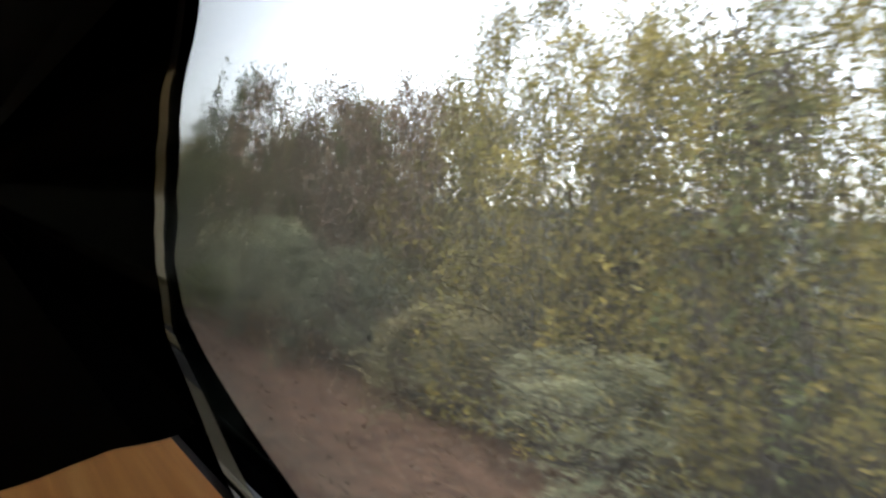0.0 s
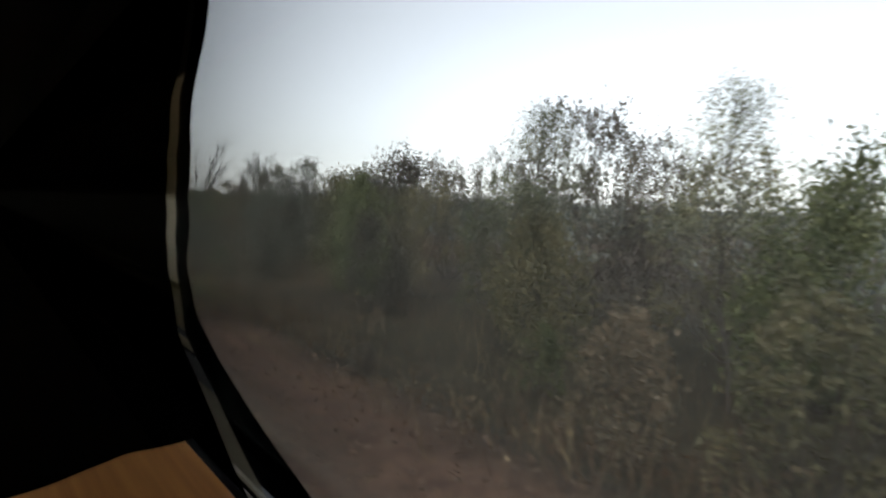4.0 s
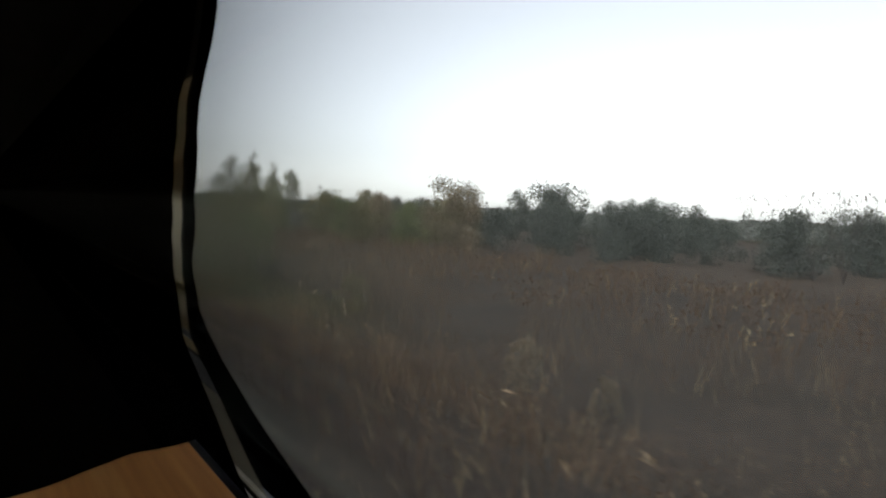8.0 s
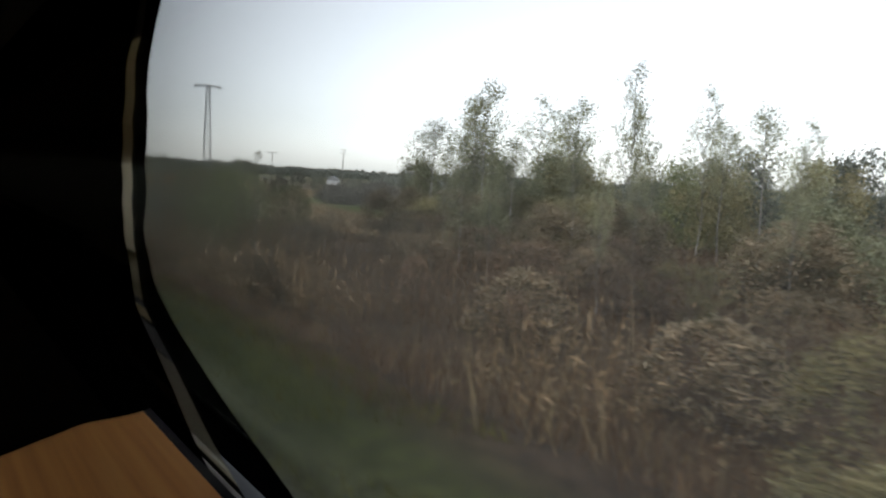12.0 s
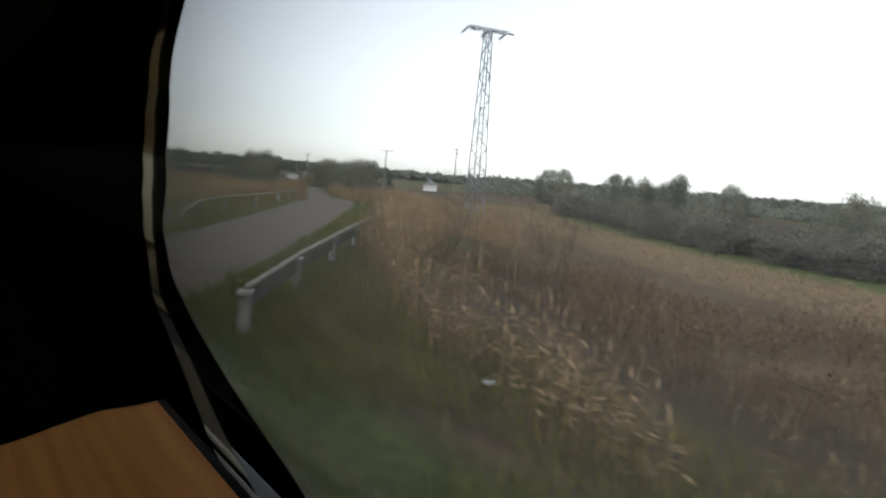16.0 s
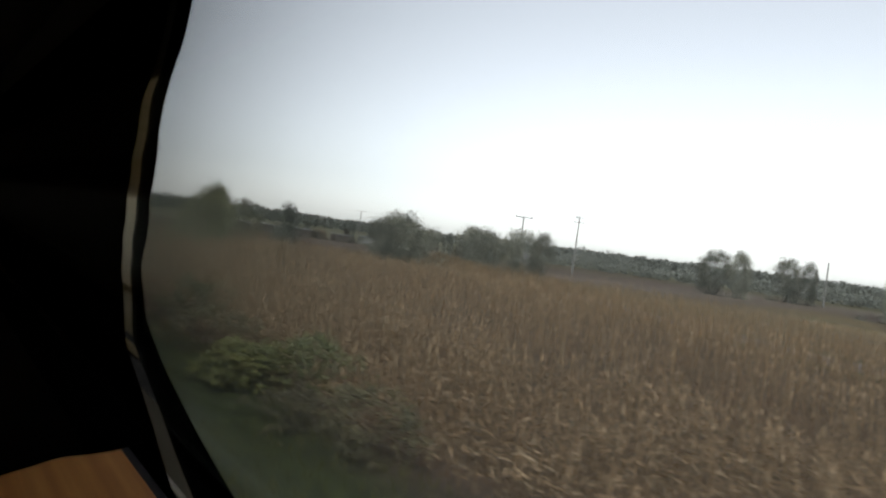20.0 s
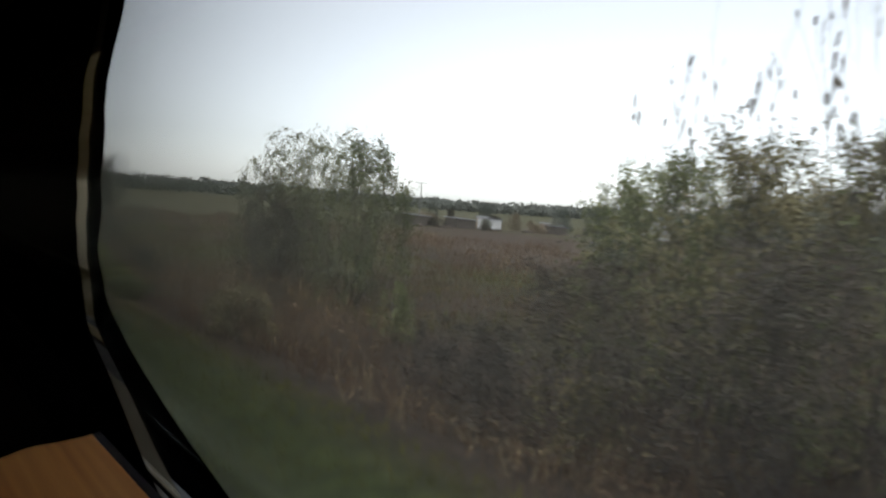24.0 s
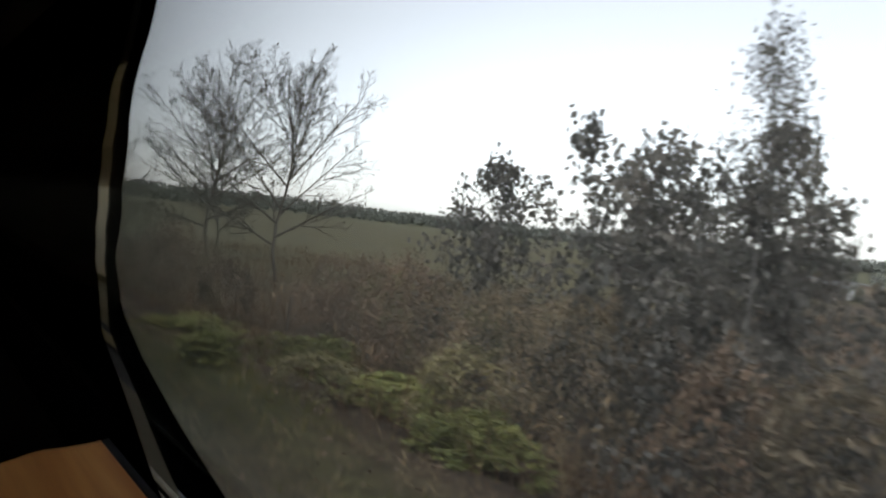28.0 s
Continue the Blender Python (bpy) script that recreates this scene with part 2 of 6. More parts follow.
def ground_mat():
    """Bare soil, litter and turf by the tint of the ground, broken up at three scales."""
    m, nt, b = nodes_of("field_ground")
    at = nt.nodes.new("ShaderNodeAttribute")
    at.attribute_name = "tint"
    n1, n2, n3 = noise_node(nt, 0.35, 5), noise_node(nt, 3.0, 6), noise_node(nt, 28.0, 4)
    g1 = ramp(nt, n1.outputs[0], [(0.3, (0.72, 0.74, 0.70)), (0.7, (1.25, 1.2, 1.1))])
    g2 = ramp(nt, n2.outputs[0], [(0.3, (0.6, 0.6, 0.6)), (0.7, (1.3, 1.27, 1.22))])
    g3 = ramp(nt, n3.outputs[0], [(0.3, (0.55, 0.55, 0.55)), (0.72, (1.4, 1.36, 1.3))])
    c = mixc(nt, 1.0, at.outputs["Color"], g1.outputs[0], "MULTIPLY")
    c = mixc(nt, 1.0, c, g2.outputs[0], "MULTIPLY")
    c = mixc(nt, 1.0, c, g3.outputs[0], "MULTIPLY")
    nt.links.new(c, b.inputs["Base Color"])
    b.inputs["Roughness"].default_value = 0.95
    b.inputs["Specular IOR Level"].default_value = 0.15
    bump(nt, b, n3.outputs[0], 0.6, 0.06)
    return m


GROUND = ground_mat()


def road_mat():
    m, nt, b = nodes_of("worn_asphalt")
    n1, n2, n3 = noise_node(nt, 0.5, 5), noise_node(nt, 5, 6), noise_node(nt, 60, 4)
    c = ramp(nt, n1.outputs[0], [(0.3, (0.070, 0.051, 0.039)), (0.7, (0.122, 0.091, 0.070))])
    g = ramp(nt, n2.outputs[0], [(0.28, (0.6, 0.6, 0.6)), (0.58, (1.05, 1.05, 1.05)), (0.68, (1.9, 1.85, 1.8))])
    h = ramp(nt, n3.outputs[0], [(0.3, (0.62, 0.62, 0.62)), (0.7, (1.3, 1.3, 1.3))])
    worn = noise_node(nt, 1.7, 3)
    w = ramp(nt, worn.outputs[0], [(0.34, (0.68, 0.68, 0.68)), (0.42, (1, 1, 1)), (0.63, (1, 1, 1)), (0.69, (1.8, 1.78, 1.75))])
    base = mixc(nt, 1.0, mixc(nt, 1.0, c.outputs[0], g.outputs[0], "MULTIPLY"), h.outputs[0], "MULTIPLY")
    col = mixc(nt, 1.0, base, w.outputs[0], "MULTIPLY")
    nt.links.new(col, b.inputs["Base Color"])
    b.inputs["Roughness"].default_value = 0.85
    bump(nt, b, n2.outputs[0], 0.5, 0.03)
    return m


ROAD = road_mat()


# ---------- mesh helpers ----------
def mesh_of(name, verts, faces, mat):
    me = bpy.data.meshes.new(name)
    me.from_pydata(verts, [], faces)
    me.materials.append(mat)
    me.update()
    return me


def quads_mesh(name, q, mat, smooth=False):
    """Loose quads, each an island of its own, from an (n, 4, 3) array."""
    q = np.asarray(q, dtype=np.float32)
    n = len(q)
    me = bpy.data.meshes.new(name)
    me.vertices.add(4 * n)
    me.vertices.foreach_set("co", q.ravel())
    me.loops.add(4 * n)
    me.loops.foreach_set("vertex_index", np.arange(4 * n, dtype=np.int32))
    me.polygons.add(n)
    me.polygons.foreach_set("loop_start", np.arange(0, 4 * n, 4, dtype=np.int32))
    me.materials.append(mat)
    me.update(calc_edges=True)
    return me


def tris_mesh(name, q, mat):
    q = np.asarray(q, dtype=np.float32)
    n = len(q)
    me = bpy.data.meshes.new(name)
    me.vertices.add(3 * n)
    me.vertices.foreach_set("co", q.ravel())
    me.loops.add(3 * n)
    me.loops.foreach_set("vertex_index", np.arange(3 * n, dtype=np.int32))
    me.polygons.add(n)
    me.polygons.foreach_set("loop_start", np.arange(0, 3 * n, 3, dtype=np.int32))
    me.materials.append(mat)
    me.update(calc_edges=True)
    return me


def child(name, me, parent, label=""):
    ob = new(name, me)
    ob.parent = parent
    return tagged(ob, label=label)


def part(name, bm, mat, parent, label=""):
    me = bpy.data.meshes.new(name)
    bm.to_mesh(me)
    bm.free()
    me.materials.append(mat)
    return child(name, me, parent, label)


def thing(name, m, label, category, group="", kind=""):
    ob = new(name)
    ob.matrix_basis = m
    return tagged(ob, label, category, group, kind)


def boxes(*specs, bevel=0.0):
    """A bmesh of boxes given as (x0, x1, y0, y1, z0, z1)."""
    bm = bmesh.new()
    for x0, x1, y0, y1, z0, z1 in specs:
        bmesh.ops.create_cube(bm, size=1, matrix=Matrix.LocRotScale(((x0 + x1) / 2, (y0 + y1) / 2, (z0 + z1) / 2), None, (x1 - x0, y1 - y0, z1 - z0)))
    if bevel:
        bmesh.ops.bevel(bm, geom=list(bm.edges), offset=bevel, segments=1, affect="EDGES")
    return bm


def beam(bm, a, b, r, sides=4):
    """A bar of radius r from a to b."""
    a, b = Vector(a), Vector(b)
    d = b - a
    rot = d.to_track_quat("Z", "Y").to_matrix().to_4x4()
    bmesh.ops.create_cone(bm, cap_ends=True, segments=sides, radius1=r, radius2=r, depth=d.length, matrix=Matrix.Translation((a + b) / 2) @ rot)


def unit(v):
    return v / np.maximum(np.linalg.norm(v, axis=-1, keepdims=True), 1e-9)


def prism_quads(p0, p1, r0, r1, sides=3):
    """Tapered bars from p0 to p1, as loose quads."""
    d = unit(p1 - p0)
    ref = np.where(np.abs(d[:, 2:3]) > 0.9, [[1.0, 0, 0]], [[0, 0, 1.0]])
    u = unit(np.cross(d, ref))
    w = np.cross(d, u)
    out = []
    for k in range(sides):
        a, b = 2 * math.pi * k / sides, 2 * math.pi * (k + 1) / sides
        va, vb = math.cos(a) * u + math.sin(a) * w, math.cos(b) * u + math.sin(b) * w
        out.append(np.stack([p0 + va * r0[:, None], p0 + vb * r0[:, None], p1 + vb * r1[:, None], p1 + va * r1[:, None]], 1))
    return np.concatenate(out)


def leaf_quads(c, size, rng, flat=0.0, slim=0.45):
    """Pointed leaves round the given places."""
    n = len(c)
    a = unit(rng.normal(size=(n, 3)) * (1, 1, 1 - flat * 0.6))
    b = unit(np.cross(a, rng.normal(size=(n, 3))))
    s = (size * rng.uniform(0.6, 1.35, n))[:, None]
    return np.stack([c - a * s, c + b * s * slim - a * s * 0.1, c + a * s, c - b * s * slim - a * s * 0.1], 1)


def leaf_tris(c, size, rng, slim=0.5):
    """Small pointed leaves, for the many."""
    q = leaf_quads(c, size, rng, 0, slim)
    return np.stack([q[:, 0], q[:, 1] * 0.85 + q[:, 3] * 0.15 + (q[:, 1] - q[:, 3]) * 0.3, q[:, 2]], 1)


def grow(rng, pos, way, length, rad, levels, kids, angle, shrink, lift=0.12, bend=0.16):
    """Branches on branches: segments and the tips where twigs end."""
    segs, tips = [], []
    for lv in range(levels):
        p, d, nodes = pos, way, []
        for k in range(3):
            d = unit(d + rng.normal(size=d.shape) * bend + np.array([0, 0, lift]))
            q = p + d * (length / 3)[:, None]
            r0, r1 = rad * (1 - 0.22 * k), rad * (1 - 0.22 * (k + 1))
            segs.append((p, q, r0, r1))
            nodes.append((q, d, r1))
            p = q
        tips.append(p)
        if lv == levels - 1:
            break
        np_, nd, nl, nr = [], [], [], []
        for k in range(kids):
            q, d2, r = nodes[2] if k < 2 else nodes[rng.integers(0, 2) if lv else 1]
            side = unit(np.cross(d2, rng.normal(size=d2.shape)))
            ang = radians(angle) * rng.uniform(0.55, 1.25, len(d2))[:, None]
            np_.append(q)
            nd.append(unit(d2 * np.cos(ang) + side * np.sin(ang)))
            nl.append(length * shrink * rng.uniform(0.7, 1.2, len(d2)))
            nr.append(r * rng.uniform(0.6, 0.85, len(d2)))
        pos, way, length, rad = np.concatenate(np_), np.concatenate(nd), np.concatenate(nl), np.concatenate(nr)
    cat = [np.concatenate(s) for s in zip(*segs)]
    return cat, tips


# ---------- ground ----------
def sstep(a, b, v):
    t = np.clip((np.asarray(v, float) - a) / (b - a), 0, 1)
    return t * t * (3 - 2 * t)


def past_lane(x, y):
    """How far a place lies to the right of the lane."""
    return x - np.interp(y, [300, 320, 339, 365, 384, 412, 460], [-9, 2, 14.3, 29.5, 38.5, 50, 72])


def past_edge(x, y):
    """How far a place lies beyond the near edge of the stubble field, which runs beside the lane."""
    return x - np.interp(y, [255, 300, 308, 328, 345, 426], [26, 24, 23, 32, 40.5, 92])


def gz(x, y):
    """Height of the ground: the line runs on a low bank, but for the level crossing; the land falls slowly to the right."""
    x, y = np.asarray(x, float), np.asarray(y, float)
    z = -0.8 * sstep(22, 70, x) - 1.6 * sstep(70, 170, x)
    low = 1.15 * (1 - sstep(288, 312, y)) + 1.0 * sstep(346, 368, y - 0.6 * np.clip(x, 0, 40))
    low = np.maximum(low * sstep(4.9, 9.0, x), 1.25 * sstep(6.5, 17, past_lane(x, y)) * sstep(300, 312, y) * (1 - sstep(420, 450, y)))
    z = z - low
    rough = sstep(3, 8, x) * (0.07 * np.sin(0.9 * x + 0.31 * y) * np.sin(0.53 * y - 0.2 * x) + 0.05 * np.sin(2.1 * y + 1.3 * x))
    rough = rough * (1 - sstep(296, 306, y) * (1 - sstep(405, 425, y)))
    return z + np.where(x < 200, rough, 0)


ROAD_LINE = [(-30, 276), (-10, 304.5), (-3, 313.5), (2.5, 320.8), (6.0, 326.0), (10.0, 332.3), (14.3, 339.0), (20.5, 349.3), (29.5, 365.0), (38.5, 384.0), (50, 412), (72, 460), (112, 530), (150, 590)]


def smooth_line(pts, step=0.7):
    """Catmull-Rom points along a line."""
    p = np.array([pts[0], *pts, pts[-1]], float)
    out = []
    for i in range(1, len(p) - 2):
        n = max(2, int(np.linalg.norm(p[i + 1] - p[i]) / step))
        for t in np.linspace(0, 1, n, endpoint=False):
            a, b, c, d = p[i - 1], p[i], p[i + 1], p[i + 2]
            out.append(0.5 * (2 * b + (c - a) * t + (2 * a - 5 * b + 4 * c - d) * t**2 + (3 * b - a - 3 * c + d) * t**3))
    out.append(p[-2])
    return np.array(out)


ROAD_PTS = smooth_line(ROAD_LINE)


def road_gap(x, y):
    """Distance from the middle of the road."""
    x, y = np.asarray(x, float), np.asarray(y, float)
    out = np.full(x.shape, 1e9)
    near = (y > 255) & (y < 620)
    if near.any():
        q = np.stack([x[near], y[near]], -1)
        best = np.full(len(q), 1e9)
        for p in ROAD_PTS:
            best = np.minimum(best, (q[:, 0] - p[0]) ** 2 + (q[:, 1] - p[1]) ** 2)
        out[near] = np.sqrt(best)
    return out


def wave(x, y, s=1.0, o=0.0):
    """A soft uneven pattern between -1 and 1."""
    return (np.sin(x / s + 1.7 * np.sin(y / s * 0.6 + o) + o) + np.sin(y / s * 1.1 + 1.3 * np.sin(x / s * 0.8 - o))) / 2


def meadow_patch(x, y):
    """A patch of fresh grass among the brown brush."""
    return sstep(13, 17, x + wave(x, y, 1.5)) * (1 - sstep(27, 33, x + 2 * wave(x, y, 2.5, 1))) * (1 - sstep(1.6, 5.0, np.abs(y - 498.6 - 0.43 * x) + 1.6 * wave(x, y, 1.7, 4)))


def tint_at(x, y):
    c = np.empty((len(x), 3))
    c[:] = (0.055, 0.042, 0.032)

    def lay(mask, colour):
        nonlocal c
        m = np.clip(mask, 0, 1)[:, None]
        c = c * (1 - m) + np.array(colour) * m

    wv = wave(x, y, 3.0)
    early, brown = 1 - sstep(100, 125, y), sstep(100, 125, y) * (1 - sstep(205, 235, y))
    lay(early * sstep(5, 7, x), (0.04, 0.036, 0.024))
    lay(early * (1 - sstep(4.6, 6.5, x + wv)), (0.125, 0.080, 0.060))
    lay(brown * (1 - sstep(40, 70, x)), (0.043, 0.034, 0.027))
    lay(sstep(176, 190, y) * (1 - sstep(205, 225, y)) * (1 - sstep(11, 15, x + wv)) * 0.8, (0.034, 0.038, 0.018))
    lay(brown * sstep(40, 60, x), (0.066, 0.051, 0.040))
    lay(sstep(225, 245, y) * sstep(2.6, 3.1, x) * (1 - sstep(4.4, 5.6, x + 0.5 * wv)), (0.05, 0.065, 0.022))
    lay((sstep(459, 463, y) * (1 - sstep(474, 480, y)) + sstep(496, 502, y)) * sstep(2.6, 3.0, x) * (1 - sstep(5.0, 5.8, x)) * np.clip(1.4 * wave(x * 2, y, 2.3, 5) + 0.35, 0, 0.9), (0.075, 0.058, 0.042))
    v, ahead = past_edge(x, y), sstep(262, 275, y) * (1 - sstep(425, 440, y))
    lay(ahead * sstep(300, 306, y) * sstep(-11, -8, v + 0.6 * wv) * (1 - sstep(-0.5, 0.5, v)), (0.092, 0.068, 0.045))
    lay(ahead * sstep(-0.5, 0.5, v) * (1 - sstep(11.5, 12.5, v)), (0.145, 0.108, 0.070))
    lay(ahead * sstep(300, 306, y) * np.exp(-(((v - 0.8) / 0.35) ** 2)) + ahead * np.exp(-(((v - 2.9) / 0.3) ** 2)), (0.105, 0.075, 0.048))
    lay(ahead * sstep(11.5, 12.5, v) * (1 - sstep(17.5, 19, v)), (0.066, 0.085, 0.032))
    reed = sstep(330, 342, y - 0.6 * x) * (1 - sstep(425, 445, y)) * sstep(5, 6.5, x)
    lay(reed * (1 - sstep(45, 60, x)), (0.085, 0.058, 0.034))
    lay(sstep(345, 352, y - 0.6 * x) * (1 - sstep(470, 490, y)) * sstep(46, 60, x) * (0.6 + 0.4 * wave(x, y, 9)), (0.13, 0.10, 0.05))
    lawn = sstep(330, 334, y) * (1 - sstep(-1.5, 1.5, y - np.interp(x, [5, 9.2, 14.3, 19, 22, 30], [346.5, 349.2, 354.1, 357.5, 357.5, 360]))) * sstep(2.8, 3.4, x) * (1 - sstep(22, 27, x))
    lay(lawn * (0.75 + 0.25 * wv), (0.058, 0.068, 0.028))
    lay(lawn * np.clip(1.6 * wave(x, y, 1.9, 6) - 0.25, 0, 0.75), (0.062, 0.050, 0.032))
    meadow = sstep(448, 462, y) * sstep(12, 16, x + wv)
    lay(meadow * (1 - sstep(34, 44, x)) * (0.1 + 0.5 * wave(x, y, 5, 1)), (0.06, 0.085, 0.028))
    lay(meadow * sstep(474, 481, y) * (1 - sstep(492, 499, y)) * (1 - sstep(24, 34, x)) * np.clip(0.5 + 0.35 * wv, 0, 1), (0.052, 0.066, 0.028))
    lay(meadow_patch(x, y), (0.066, 0.096, 0.034))
    # far ground paled: haze put into the soil tint
    lay(meadow * sstep(36, 48, x) * (1 - sstep(520, 535, y - 0.5 * x)), (0.105, 0.084, 0.068))
    lay(sstep(494, 508, y) * sstep(12, 18, x) * (1 - meadow_patch(x, y)), (0.080, 0.060, 0.047))
    lay(sstep(518, 532, y - 0.3 * x) * sstep(14, 20, x), (0.088, 0.080, 0.043))
    lay(sstep(522, 535, y) * sstep(20, 30, x) * np.clip(np.sin(0.16 * x + 0.03 * y) + 0.4 * wave(x, y, 7) - 0.1, 0, 0.8), (0.088, 0.080, 0.045))
    lay(np.clip(1 - (road_gap(x, y) - 2.0) / 3.2, 0, 1) * (x > 2), (0.048, 0.066, 0.022))
    lay(sstep(190, 260, x), (0.10, 0.10, 0.06))
    lay(1 - sstep(2.4, 2.9, x), (0.11, 0.10, 0.09))
    lay((1 - sstep(-8, -4, x)) * (0.8 + 0.2 * wv), (0.065, 0.066, 0.034))
    return c


def build_ground():
    xs = np.r_[-4000, -1500, -500, -150, -60, -25, -12, -6, -3, np.arange(0, 24, 0.6), np.arange(24, 62, 1.5), np.arange(62, 200, 6), 200, 240, 300, 400, 600, 1000, 2000, 4000]
    ys = np.r_[-4000, -1500, -600, -250, -120, -60, np.arange(-30, 240, 2.0), np.arange(240, 560, 1.25), np.arange(560, 760, 5), 760, 800, 900, 1100, 1500, 2500, 4500]
    gx, gy = np.meshgrid(xs, ys)
    x, y = gx.ravel(), gy.ravel()
    z = gz(x, y) - 0.03 * (road_gap(x, y) < 3)
    nx, ny = len(xs), len(ys)
    i = (np.arange(ny - 1)[:, None] * nx + np.arange(nx - 1)[None]).ravel()
    faces = np.stack([i, i + 1, i + nx + 1, i + nx], 1)
    me = bpy.data.meshes.new("ground")
    me.from_pydata(np.stack([x, y, z], 1).tolist(), [], faces.tolist())
    at = me.color_attributes.new("tint", "FLOAT_COLOR", "POINT")
    at.data.foreach_set("color", np.c_[tint_at(x, y), np.ones(len(x))].astype(np.float32).ravel())
    me.materials.append(GROUND)
    me.polygons.foreach_set("use_smooth", np.ones(len(me.polygons), dtype=bool))
    tagged(new("ground", me), "rough autumn ground of soil, weeds and turf beside the line", "ground", kind="structure")


build_ground()


def build_road():
    """A worn lane with broken edges that crosses the line and bends away."""
    p = ROAD_PTS
    t = unit(np.gradient(p, axis=0))
    nrm = np.stack([t[:, 1], -t[:, 0]], 1)
    rows, cols = [], np.linspace(-1, 1, 7)
    for i, (q, n) in enumerate(zip(p, nrm)):
        wl, wr = 2.3 + 0.05 * math.sin(i * 1.7) + 0.05 * math.sin(i * 0.43), 2.3 + 0.05 * math.sin(i * 1.31 + 2) + 0.04 * math.sin(i * 0.37)
        for c in cols:
            xy = q + n * c * (wr if c > 0 else wl)
            crown = 0.05 * (1 - c * c)
            rows.append((xy[0], xy[1], float(gz(xy[0], xy[1])) + 0.03 + crown + (0 if abs(c) < 1 else -0.06)))
    k = len(cols)
    faces = [(i * k + j, i * k + j + 1, (i + 1) * k + j + 1, (i + 1) * k + j) for i in range(len(p) - 1) for j in range(k - 1)]
    me = mesh_of("road", rows, faces, ROAD)
    me.polygons.foreach_set("use_smooth", np.ones(len(me.polygons), dtype=bool))
    tagged(new("road", me), "narrow worn asphalt lane with crumbling edges crossing the line", "road", kind="structure")


build_road()


def build_track_bed():
    ys = np.arange(-60, 640, 1.0)
    prof = [(-2.9, -0.05), (-1.9, 0.32), (-0.6, 0.36), (0.6, 0.36), (1.9, 0.32), (2.4, 0.14), (2.9, -0.05)]
    v = [(x + 0.08 * math.sin(y * 2.3 + x), y, z + 0.03 * math.sin(y * 3.1 + 2 * x)) for y in ys for x, z in prof]
    k = len(prof)
    f = [(i * k + j, i * k + j + 1, (i + 1) * k + j + 1, (i + 1) * k + j) for i in range(len(ys) - 1) for j in range(k - 1)]
    m = surface("ballast", (0.10, 0.09, 0.08), (0.22, 0.20, 0.18), 0.95, 6, 22, bumpy=1.0)
    tagged(new("track_bed", mesh_of("track_bed", v, f, m)), "grey-brown gravel ballast bed of the railway", "ballast", kind="structure")


build_track_bed()


# ---------- the carriage that the view is taken from ----------
COACH = 24.0
# Degrees below or above the eye line, and how far a clear view opens from the line's own direction
GLASS_EDGE = [(-49, 0.64), (-47.5, 0.60), (-45.5, 0.52), (-43, 0.437), (-38, 0.352), (-35, 0.322), (-31, 0.290), (-26, 0.272), (-21, 0.256), (-17, 0.250), (-10, 0.246), (0, 0.240), (10, 0.246), (20, 0.256), (27, 0.271), (33, 0.293), (39, 0.325), (44, 0.353), (54, 0.42)]
TRIM_EDGE = [(-54, 0.60), (-51, 0.487), (-48.5, 0.43), (-43, 0.350), (-38, 0.295), (-35, 0.281), (-31, 0.266), (-23, 0.241), (-13, 0.226), (0, 0.220), (13, 0.226), (25, 0.245), (30, 0.257), (40, 0.303), (46, 0.337), (54, 0.39)]
TABLE_EDGE = [(-92, 0.346), (-70, 0.346), (-62, 0.352), (-52, 0.383), (-48, 0.388)]


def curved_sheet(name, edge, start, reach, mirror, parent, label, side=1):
    """An added bowed sheet, drawn out along the carriage: its bend sets where a slanting view turns to a mirror."""
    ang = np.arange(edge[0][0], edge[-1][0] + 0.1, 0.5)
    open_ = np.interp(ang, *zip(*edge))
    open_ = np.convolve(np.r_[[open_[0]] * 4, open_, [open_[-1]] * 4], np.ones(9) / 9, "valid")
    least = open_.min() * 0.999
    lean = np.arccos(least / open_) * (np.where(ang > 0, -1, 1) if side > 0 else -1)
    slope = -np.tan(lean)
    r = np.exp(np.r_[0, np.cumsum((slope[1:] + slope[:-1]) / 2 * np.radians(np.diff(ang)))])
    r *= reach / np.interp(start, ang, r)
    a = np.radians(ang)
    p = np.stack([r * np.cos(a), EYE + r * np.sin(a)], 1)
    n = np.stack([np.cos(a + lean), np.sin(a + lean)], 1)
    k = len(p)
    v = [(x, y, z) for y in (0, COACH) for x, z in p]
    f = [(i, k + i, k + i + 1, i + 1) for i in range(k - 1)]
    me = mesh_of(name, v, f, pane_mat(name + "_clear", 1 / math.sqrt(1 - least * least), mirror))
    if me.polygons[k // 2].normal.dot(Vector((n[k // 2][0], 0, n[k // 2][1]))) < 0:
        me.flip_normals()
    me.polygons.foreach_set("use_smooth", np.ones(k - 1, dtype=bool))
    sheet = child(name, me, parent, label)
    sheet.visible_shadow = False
    return p


def shifted(edge, turn, open_):
    """The same edge moved along its bend at the bottom, outwards elsewhere."""
    return [(a + turn * min(1, max(0, (-30 - a) / 16)), o + open_ * min(1, max(0, (a + 46) / 16))) for a, o in edge]


